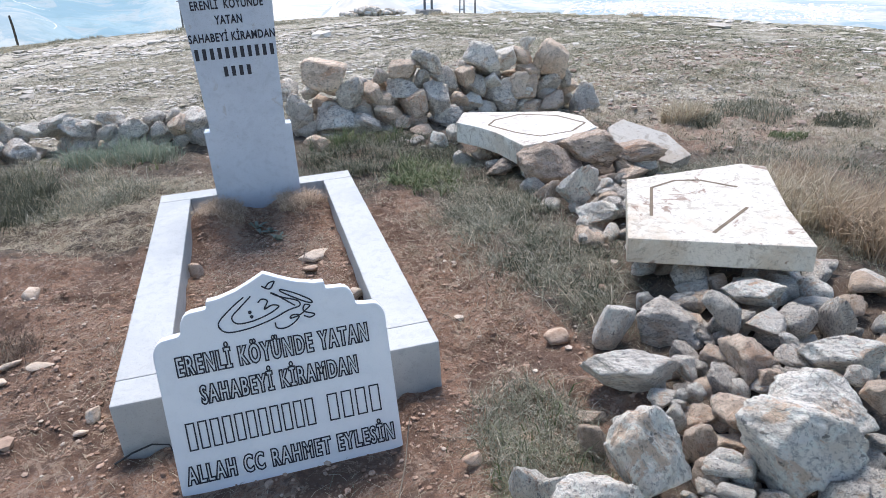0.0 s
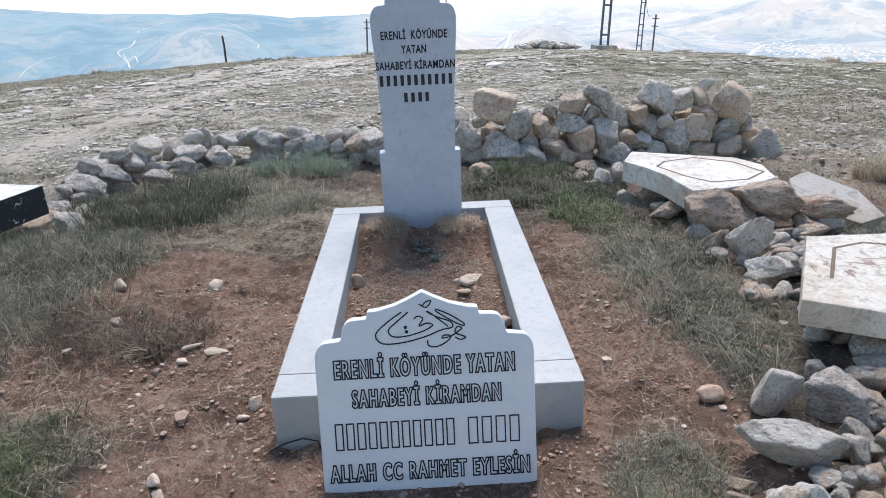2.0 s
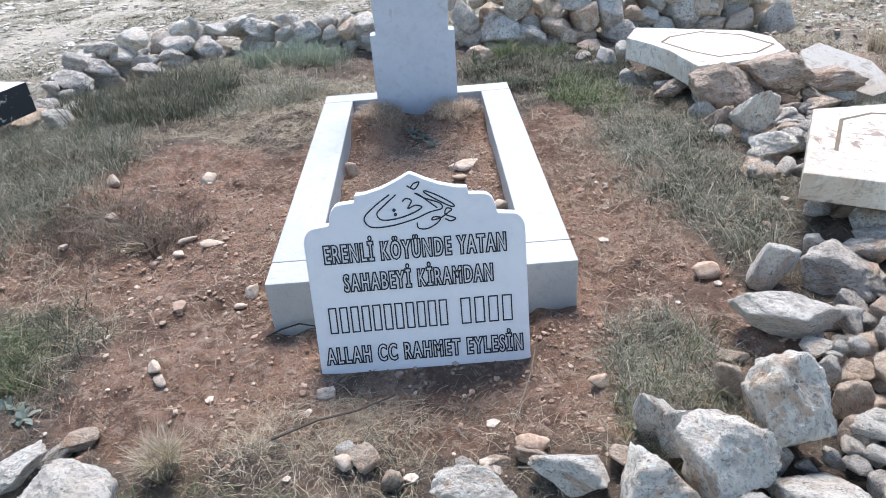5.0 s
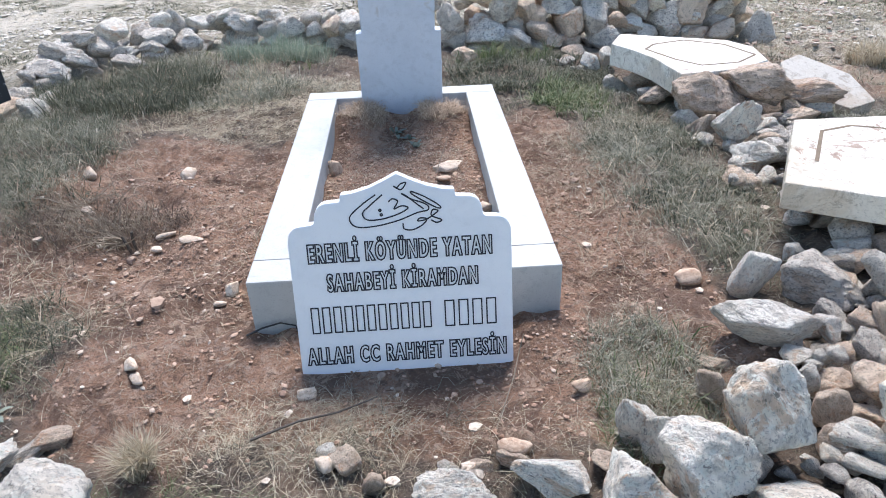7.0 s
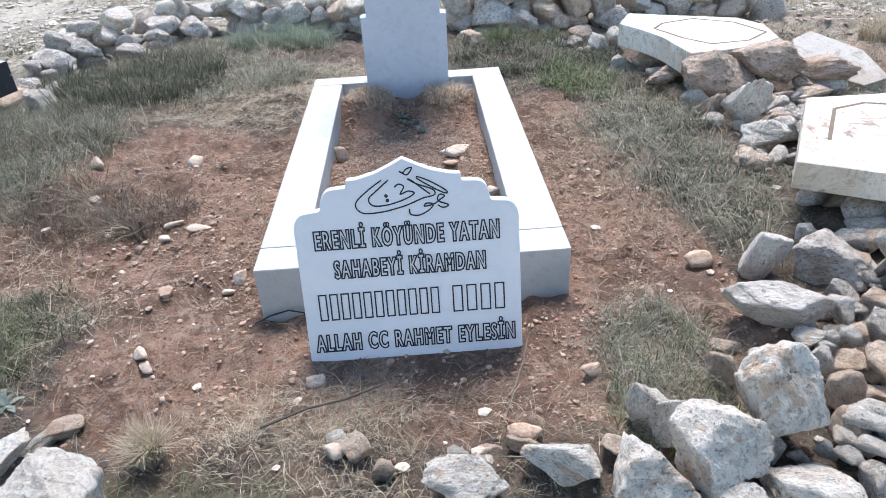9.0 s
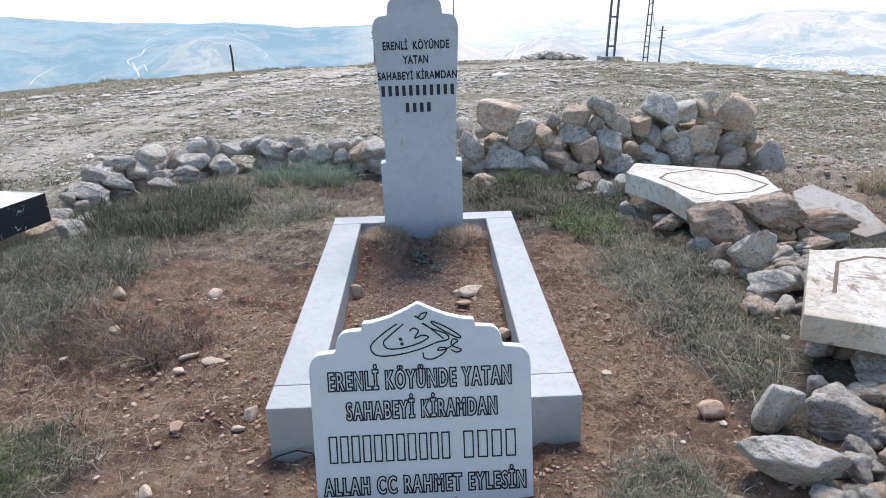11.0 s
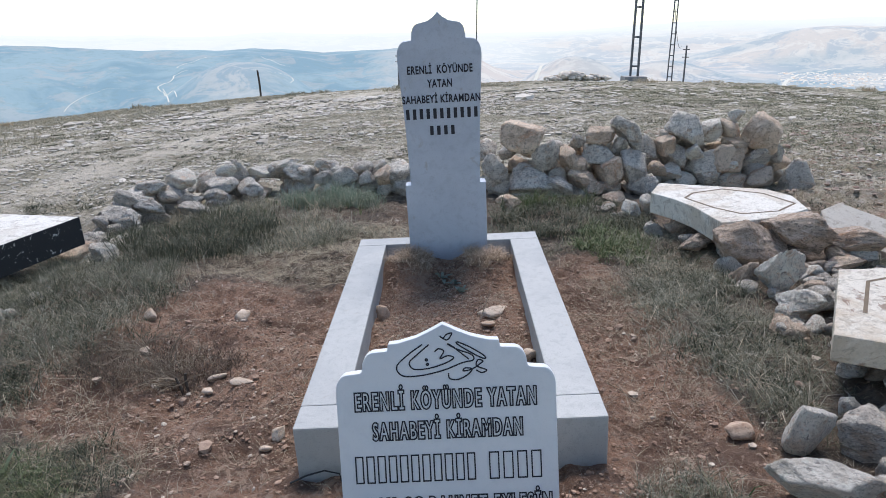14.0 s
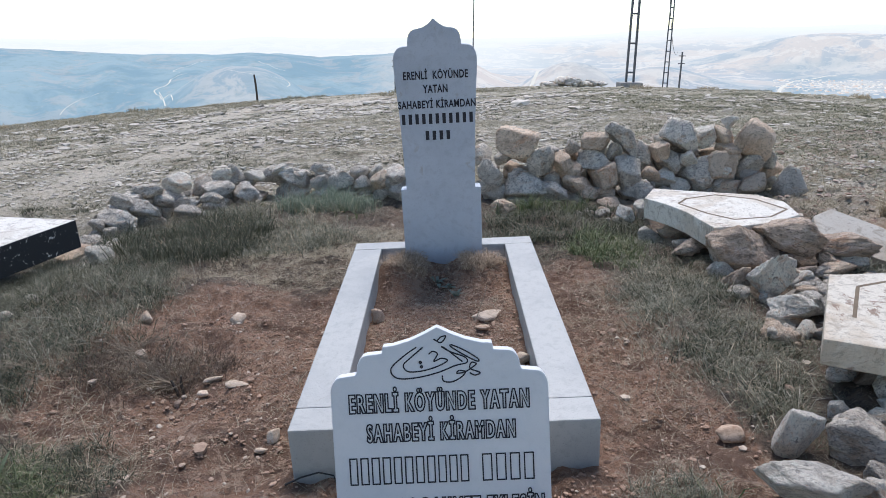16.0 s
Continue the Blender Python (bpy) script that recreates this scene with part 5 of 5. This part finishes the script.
hill_tussock(2.62, 0.35, 0.22, 0.24, TUSSOCK, "tall tan grass beside the rubble", 56, 1200)
for k in range(34):
    deg = dice.uniform(-34, 34)
    deg = deg - 9 if 5 < deg < 14 else deg
    a = radians(deg)
    far = dice.uniform(20, 29)
    hill_tussock(far * math.sin(a), far * math.cos(a) - 1.9, dice.uniform(0.15, 0.4), dice.uniform(0.06, 0.2), dice.choice((SAGE, STRAW, STRAW, SCRUB)), "low bush of dry grass near the crest", 60 + k, 160)


# ---- small growth and litter near the grave ----
rosette_leaf = blade_material("rosette_leaf", (0.20, 0.26, 0.13), (0.28, 0.32, 0.20), (0.36, 0.38, 0.30))
silver_leaf = blade_material("silver_leaf", (0.20, 0.24, 0.19), (0.27, 0.31, 0.25), (0.17, 0.20, 0.15))
dead_twig = DEAD_WOOD


def leaf(bm, base, heading, length, wide, rise):
    """A curved, keeled leaf."""
    c, d = math.cos(heading), math.sin(heading)
    rows = []
    for f in (0.0, 0.3, 0.6, 0.85, 1.0):
        out, up = length * f * math.cos(rise), length * (math.sin(rise) * f - 0.45 * f * f * math.cos(rise))
        w = wide * math.sin(math.pi * (0.12 + 0.86 * f)) * 0.5
        mid = Vector(base) + Vector((c * out, d * out, up))
        rows.append([bm.verts.new(mid + Vector((-d * w * k, c * w * k, abs(k) * w * 0.35))) for k in (-1, 0, 1)])
    for a, b in zip(rows, rows[1:]):
        for k in (0, 1):
            bm.faces.new((a[k], a[k + 1], b[k + 1], b[k]))


def make_rosette(x, y, count, length, wide, material, label, low=0.25, high=1.2):
    plant = thing("leafy_plant", site(x, y, ground_at(x, y)), label, "plant", "leafy weeds")
    for k in range(count):
        bm = bmesh.new()
        leaf(bm, (dice.uniform(-0.012, 0.012), dice.uniform(-0.012, 0.012), -0.004), k * 2.4 + dice.uniform(-0.3, 0.3), length * dice.uniform(0.6, 1.1), wide * dice.uniform(0.7, 1.2), dice.uniform(low, high))
        part("leaf", bm, material, plant, smooth=True)
    return plant


make_rosette(-1.50, 0.03, 16, 0.13, 0.030, rosette_leaf, "rosette of long pale green leaves in grass")
for x, y in ((-1.24, -0.28), (-1.17, -0.33), (-1.29, -0.35)):
    make_rosette(x, y, 14, 0.055, 0.018, silver_leaf, "low silver-green leafy weed on red earth")
for x, y in ((0.03, 1.42), (-0.04, 1.50), (0.06, 1.30)):
    make_rosette(x, y, 12, 0.065, 0.02, silver_leaf, "small grey-green weed in the grave bed")


def make_shrub(x, y, reach, count, label):
    """A dead sprawling bush of thin branching twigs."""
    shrub = thing("dead_shrub", site(x, y, ground_at(x, y)), label, "shrub")
    for k in range(count):
        bm = bmesh.new()
        a = dice.uniform(1.4, 4.6)
        p, d = Vector((dice.uniform(-0.03, 0.03), dice.uniform(-0.03, 0.03), -0.01)), Vector((math.cos(a), math.sin(a), dice.uniform(0.1, 0.8)))
        run = [tuple(p)]
        for _ in range(6):
            d = (d + Vector((dice.uniform(-0.5, 0.5), dice.uniform(-0.5, 0.5), dice.uniform(-0.45, 0.25)))).normalized()
            p = p + d * reach / 6 * dice.uniform(0.6, 1.3)
            p.z = max(p.z, 0.004)
            run.append(tuple(p))
            if len(run) > 2:
                q = p + Vector((dice.uniform(-1, 1), dice.uniform(-1, 1), dice.uniform(0, 0.8))).normalized() * 0.05
                tube(bm, [tuple(p), tuple(q)], [0.0011, 0.0006], 3)
        tube(bm, run, [0.0032 * (1 - 0.13 * j) for j in range(len(run))], 4)
        part("twig", bm, dead_twig, shrub)
    return shrub


make_shrub(-1.20, 0.80, 0.34, 46, "brown dead shrub sprawling on bare earth")
make_shrub(-1.55, 2.75, 0.36, 44, "grey-brown dead shrub before the low wall")
make_shrub(-1.9, 2.55, 0.34, 40, "grey-brown dead shrub before the low wall")
make_shrub(-1.75, 0.85, 0.34, 40, "brown dead shrub among wiry grass")
make_shrub(-1.45, 1.02, 0.30, 34, "brown dead shrub sprawling on bare earth")


def make_stub(x, y):
    stub = thing("dry_bush", site(x, y, ground_at(x, y)), "short forked dead bush stub standing in bare earth", "bush")
    for run, r in (([(0, 0, -0.02), (-0.005, 0, 0.05), (0.0, 0, 0.10)], 0.008), ([(-0.02, 0, -0.02), (-0.03, 0, 0.03), (-0.05, 0.01, 0.075)], 0.007)):
        bm = bmesh.new()
        tube(bm, run, [r, r * 0.9, r * 0.7], 7)
        part("stem", bm, OLD_WOOD, stub)


make_stub(-1.12, 0.70)


def make_stalk(name, run, r, material, label):
    ob = thing(name, site(run[0][0], run[0][1], ground_at(run[0][0], run[0][1])), label, "stalk")
    bm = bmesh.new()
    pts = [(x - run[0][0], y - run[0][1], z) for x, y, z in run]
    tube(bm, pts, [r * (1 - 0.5 * k / len(pts)) for k in range(len(pts))], 5)
    part("stem", bm, material, ob)


make_stalk("dry_stalk", [(0.22, -0.52, 0.0), (0.25, -0.46, 0.03), (0.29, -0.38, 0.07), (0.31, -0.33, 0.11), (0.325, -0.31, 0.16)], 0.0022, DEAD_WOOD, "thin dry stalk standing beside the plaque")
make_stalk("twig", [(-0.42, -0.51, 0.012), (-0.30, -0.46, 0.02), (-0.2, -0.43, 0.014), (-0.09, -0.385, 0.02)], 0.004, OLD_WOOD, "dark twig lying on the earth")
make_stalk("dry_stalk", [(0.62, 0.55, 0.01), (0.66, 0.44, 0.03), (0.70, 0.36, 0.015)], 0.002, DEAD_WOOD, "dry curved stalk on bare earth")
make_stalk("dry_stalk", [(0.80, 0.42, 0.01), (0.84, 0.50, 0.05), (0.86, 0.60, 0.09)], 0.002, DEAD_WOOD, "dry upright stalk on bare earth")
make_stalk("dry_stalk", [(0.14, 0.98, 0.01), (0.18, 1.10, 0.06), (0.21, 1.17, 0.11)], 0.002, DEAD_WOOD, "thin dry stalk in the grave bed")
make_stalk("wire_hook", [(-0.52, -0.035, 0.005), (-0.47, -0.02, 0.02), (-0.41, -0.018, 0.035), (-0.36, -0.03, 0.03), (-0.35, -0.05, 0.01)], 0.0035, WIRE, "bent black wire at the foot of the kerb")


def lone_stone(x, y, w, d, h, key, label, turn=0, z=None):
    ob = stone(None, x, y, (ground_at(x, y) if z is None else z) + h * 0.35, w, d, h, turn, key, None, 8, SMALL, "loose_stone")
    ob.matrix_basis = SITE @ ob.matrix_basis
    return tagged(ob, label, "stone", "loose stones on bare earth")


for x, y, w, d, h, key, label in (
    (-0.31, 1.04, 0.06, 0.07, 0.08, "t", "tan stone in the grave bed beside the kerb"), (0.32, 0.62, 0.07, 0.08, 0.05, "g", "grey stone in the grave bed"),
    (0.20, 1.04, 0.16, 0.07, 0.035, "g", "flat grey stone in the grave bed"), (0.17, 0.93, 0.07, 0.04, 0.03, "t", "small tan stone in the grave bed"),
    (-1.06, 1.33, 0.09, 0.07, 0.07, "g", "rounded grey stone on bare earth"), (-1.54, 1.37, 0.09, 0.07, 0.07, "p", "pale stone at the edge of the grass"),
    (-1.42, 1.0, 0.07, 0.05, 0.04, "p", "pale stone under a dead shrub"), (-1.02, 0.78, 0.09, 0.05, 0.03, "p", "flat pale stone on bare earth"),
    (-1.02, 0.66, 0.06, 0.05, 0.03, "p", "flat pale stone on bare earth"), (-0.63, 0.27, 0.05, 0.06, 0.05, "p", "pale stone beside the kerb"),
    (-0.66, 0.20, 0.05, 0.04, 0.025, "p", "small pale stone beside the kerb"), (-0.83, -0.18, 0.055, 0.045, 0.04, "p", "small pale stone on bare earth"),
    (-0.81, -0.22, 0.05, 0.04, 0.03, "p", "small pale stone on bare earth"), (0.48, -0.39, 0.07, 0.045, 0.04, "t", "tan stone on bare earth"),
    (-0.30, -0.31, 0.06, 0.045, 0.03, "p", "small pale stone before the plaque"), (-0.22, -0.60, 0.05, 0.05, 0.04, "p", "pale stone beside a tan one"),
    (0.26, -0.60, 0.09, 0.06, 0.045, "t", "tan stone near pale rocks"), (0.96, 0.10, 0.10, 0.08, 0.06, "t", "earthy tan stone in grass"),
    (0.28, 1.98, 0.09, 0.07, 0.20, "p", "white stone block behind the kerb"), (-0.88, 0.68, 0.10, 0.06, 0.02, "p", "flat pale stone in bare earth"),
):
    lone_stone(x, y, w, d, h, key, label, dice.uniform(-25, 25))

# a fountain of dead grass on the near ground
a, r = rng.uniform(0, 6.28, 900), 0.035 * np.sqrt(rng.uniform(size=900))
blades("dry_tussock", -0.70 + r * np.cos(a), -0.55 + r * np.sin(a), 0.13, 0.0012, 0.6, STRAW, "pale dead grass tussock on the near ground", 31)


# ---- poles on the crest ----
def upright(x, y, z=None, turn=0):
    p = SITE @ Vector((x, y, ground_at(x, y) if z is None else z))
    return pose(p.x, p.y, p.z, 0, 0, turn)


def seen_at(azimuth, reach):
    a = radians(azimuth)
    return 0.05 + reach * math.sin(a), -1.885 + reach * math.cos(a)


def ladder_pole(azimuth, reach, tall, wide, narrow, thick, gap, plinth, label):
    """Two legs that draw together upwards, with rungs between them."""
    x, y = seen_at(azimuth, reach)
    pole = thing("power_pole", upright(x, y), label, "power pole", "power line poles")
    for s in (-1, 1):
        bm = box(bmesh.new(), -thick / 2, thick / 2, -thick * 0.6, thick * 0.6, 0, 1)
        for v in bm.verts:
            v.co.x += s * (wide if v.co.z < 0.5 else narrow) / 2
            v.co.z = -0.6 if v.co.z < 0.5 else tall
        part("leg", bm, RUST_STEEL, pole)
    z = 0.62
    while z < tall:
        half = (wide + (narrow - wide) * (z + 0.6) / (tall + 0.6)) / 2
        part("rung", box(bmesh.new(), -half, half, -0.03, 0.03, z - thick * 0.45, z + thick * 0.45), RUST_STEEL, pole)
        z += gap
    if plinth:
        bm = box(bmesh.new(), -0.48, 0.48, -0.4, 0.4, -0.8, 0.24, 0.03)
        for v in bm.verts:
            if v.co.z > 0:
                v.co.x *= 0.9
        part("plinth", bm, CONCRETE, pole)
    return pole


ladder_pole(14.55, 29, 13.0, 0.30, 0.17, 0.075, 1.1, True, "grey steel ladder-like power pole on a concrete plinth")
ladder_pole(17.16, 45, 14.0, 0.30, 0.07, 0.06, 0.62, False, "slim steel lattice power pole beyond the crest")


def mast(azimuth, reach, top, radius, arms, label):
    x, y = seen_at(azimuth, reach)
    m = upright(x, y)
    ob = thing("mast", m, label, "mast", "far masts")
    tall = (SITE @ Vector((x, y, top))).z - m.translation.z
    bm = bmesh.new()
    tube(bm, [(0, 0, -1), (0, 0, tall)], [radius, radius * 0.7], 6)
    part("shaft", bm, RUST_STEEL, ob)
    for k in range(arms):
        bm = bmesh.new()
        tube(bm, [(-2.8 * radius, 0, tall * (0.97 - 0.06 * k)), (2.8 * radius, 0, tall * (0.97 - 0.06 * k))], radius * 0.4, 5)
        part("crossarm", bm, RUST_STEEL, ob)
    return ob


mast(17.99, 100, -5.2, 0.16, 2, "far power pole with two crossarms")
def make_cable():
    a, b = (SITE @ Vector((*seen_at(17.16, 45), 2.2))), (SITE @ Vector((*seen_at(17.99, 100), -5.2)))
    bm = bmesh.new()
    tube(bm, [tuple(a.lerp(b, f) - Vector((0, 0, 1.6 * 4 * f * (1 - f)))) for f in np.linspace(0, 1, 12)], 0.02, 4)
    return tagged(part("power_cable", bm, WIRE), "thin black cable sagging between two far poles", "cable")


make_cable()
mast(1.81, 150, 9.0, 0.16, 0, "thin far radio mast")
mast(-4.32, 90, -3.9, 0.14, 2, "far power pole with two crossarms")


def make_post(azimuth, reach, tall):
    x, y = seen_at(azimuth, reach)
    post = thing("wooden_post", upright(x, y), "short dark weathered wooden post on the crest", "post")
    bm = bmesh.new()
    tube(bm, [(0, 0, -0.3), (-0.03, 0, tall * 0.6), (-0.07, 0, tall)], [0.042, 0.04, 0.036], 8)
    part("shaft", bm, OLD_WOOD, post)


make_post(-15.0, 29, 1.08)


def make_cairn():
    x, y = seen_at(9.8, 28.5)
    cairn = thing("cairn", SITE, "low far heap of stones on the crest", "cairn")
    for k in range(60):
        dx = dice.gauss(0, 0.6)
        w = dice.uniform(0.2, 0.4)
        stone(cairn, x + dx, y + dice.uniform(-0.4, 0.4), ground_at(x, y) + w * 0.3 + dice.uniform(0, 0.3) * max(0, 1 - abs(dx)), w * 1.2, w, w * 0.7, None, any_key(0.3, 0.1))


make_cairn()


# ---- the distance ----
def far_height(deg, r):
    """The land beyond the hill, by azimuth in degrees and distance: a valley, a long ridge, knolls, rising plains."""
    x, y = r * np.sin(np.radians(deg)), r * np.cos(np.radians(deg))
    z = -158 + 8 * waves(x, y, 900, 41) + 3 * waves(x, y, 220, 43)
    crest = np.interp(deg, [-60, -31, -20, -13, -9.8, -6, -3, 2, 6], [-40, -45, -51, -57, -70, -63, -56, -75, -150])
    rise = np.where(r < 2000, smooth(1050, 2000, r), 1 - smooth(2000, 2700, r))
    folds = 10 * waves(deg * 14, r * 0.12, 90, 46) * rise * (1 - rise) * 4
    z = z + np.maximum(crest + 158, 0) * rise + folds * (deg < 6)
    z = np.maximum(z, -158 + 100 * np.exp(-(np.abs((deg + 16.0) / 6.0) ** 2.5) - ((r - 1330) / 230) ** 2))
    z = z + 80 * np.exp(-(np.abs((deg - 10.3) / 3.8) ** 2.5) - ((r - 1800) / 220) ** 2) + 55 * np.exp(-(((deg - 17) / 4) ** 2) - ((r - 2400) / 260) ** 2)
    z = z + 160 * np.exp(-(np.abs((deg - 29) / 8.5) ** 2.5) - ((r - 3350) / 280) ** 2)
    return z + smooth(3300, 4500, r) * (118 + 3.0 * np.clip(deg, 0, 30) + 12 * waves(deg, 0 * r, 24, 45))


def make_backdrop():
    """Hazy valley and hills, from 700 m to 4.5 km."""
    na, nr = 300, 190
    ga, gr = np.meshgrid(np.linspace(-62, 66, na), 620 * (4600 / 620) ** np.linspace(0, 1, nr), indexing="ij")
    a = np.radians(ga)
    co = np.stack([gr * np.sin(a), gr * np.cos(a), far_height(ga, gr)], -1).reshape(-1, 3)
    me = bpy.data.meshes.new("backdrop")
    i = np.arange(na * nr).reshape(na, nr)
    quads = np.stack([i[:-1, :-1], i[:-1, 1:], i[1:, 1:], i[1:, :-1]], -1).reshape(-1, 4)
    me.from_pydata(co.tolist(), [], quads.tolist())
    me.polygons.foreach_set("use_smooth", [True] * len(me.polygons))
    # shares of blue and white haze to paint, by azimuth and distance
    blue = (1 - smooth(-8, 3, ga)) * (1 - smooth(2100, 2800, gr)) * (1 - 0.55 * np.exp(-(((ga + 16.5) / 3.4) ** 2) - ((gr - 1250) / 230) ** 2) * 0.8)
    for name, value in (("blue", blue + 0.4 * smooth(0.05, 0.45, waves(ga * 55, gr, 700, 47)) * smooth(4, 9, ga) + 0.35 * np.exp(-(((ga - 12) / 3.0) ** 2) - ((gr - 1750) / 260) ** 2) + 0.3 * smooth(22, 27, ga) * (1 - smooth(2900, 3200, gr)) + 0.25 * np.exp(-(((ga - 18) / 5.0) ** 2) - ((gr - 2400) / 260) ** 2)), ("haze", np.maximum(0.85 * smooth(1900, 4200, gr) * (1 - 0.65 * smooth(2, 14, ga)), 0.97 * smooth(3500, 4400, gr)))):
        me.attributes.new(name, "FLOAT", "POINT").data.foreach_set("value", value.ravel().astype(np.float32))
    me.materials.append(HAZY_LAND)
    return tagged(new("backdrop", me), "pale hazy valley, hills and mountains far off", "landscape", kind="structure")


make_backdrop()


def make_road(line, half, label):
    """A pale road lying on the far land, through points of azimuth and distance."""
    run = spline(line, 8)
    co = []
    for k, (deg, r) in enumerate(run):
        p = [np.array([math.sin(radians(d)) * q, math.cos(radians(d)) * q, float(far_height(np.array([d]), np.array([q]))[0]) + 2.5]) for d, q in (run[max(k - 1, 0)], run[min(k + 1, len(run) - 1)], (deg, r))]
        side = np.array([-(p[1] - p[0])[1], (p[1] - p[0])[0], 0])
        side *= half / max(np.linalg.norm(side), 1e-6)
        co += [p[2] - side, p[2] + side]
    me = bpy.data.meshes.new("road")
    me.from_pydata([tuple(c) for c in co], [], [(2 * k, 2 * k + 1, 2 * k + 3, 2 * k + 2) for k in range(len(run) - 1)])
    me.materials.append(HAZY_ROAD)
    return tagged(new("road", me), label, "road", kind="structure")


make_road([(-21.6, 1255), (-21.8, 1420), (-22.1, 1444), (-22.2, 1471), (-21.5, 1519), (-21.1, 1553), (-21.0, 1578), (-20.6, 1585), (-19.8, 1596)], 1.1, "pale winding track up a far hillside")
make_road([(-21.0, 1252), (-21.2, 1345), (-21.9, 1460)], 0.8, "pale track joining a winding one")
make_road([(-18.5, 1754), (-19.5, 1704), (-20.7, 1652), (-20.3, 1609)], 1.0, "pale track on the far ridge")
make_road([(-17.9, 1295), (-15.6, 1256), (-13.9, 1257), (-12.5, 1285), (-12.2, 1273), (-12.4, 1247)], 0.8, "pale track round a far knoll")
make_road([(-14.5, 1724), (-13.5, 1653), (-12.4, 1632)], 0.9, "pale track beyond a far knoll")
make_road([(-28.7, 1336), (-27.8, 1415), (-26.5, 1453), (-25.5, 1466), (-24.4, 1459)], 0.6, "faint pale track in the valley")
make_road([(6.6, 1560), (7.4, 1750), (8.2, 2050), (10.5, 2250)], 4, "pale valley road")
make_road([(25.2, 1900), (25.6, 2300), (26.6, 2700), (29, 2900)], 5, "pale valley road towards the town")


def make_town():
    """Many pale blocks of flats in the valley."""
    bm = bmesh.new()
    for _ in range(1500):
        deg, r = dice.uniform(25.0, 46), dice.uniform(1950, 2800)
        a = radians(deg)
        x, y, z = r * math.sin(a), r * math.cos(a), float(far_height(np.array([deg]), np.array([r]))[0])
        w, d, h = dice.uniform(1.5, 4), dice.uniform(1.5, 3), dice.uniform(1.0, 3.5)
        box(bm, x - w, x + w, y - d, y + d, z - 3, z + h)
    return tagged(part("town", bm, HAZY_TOWN), "pale blocks of flats in the hazy valley", "town", kind="stuff")


make_town()
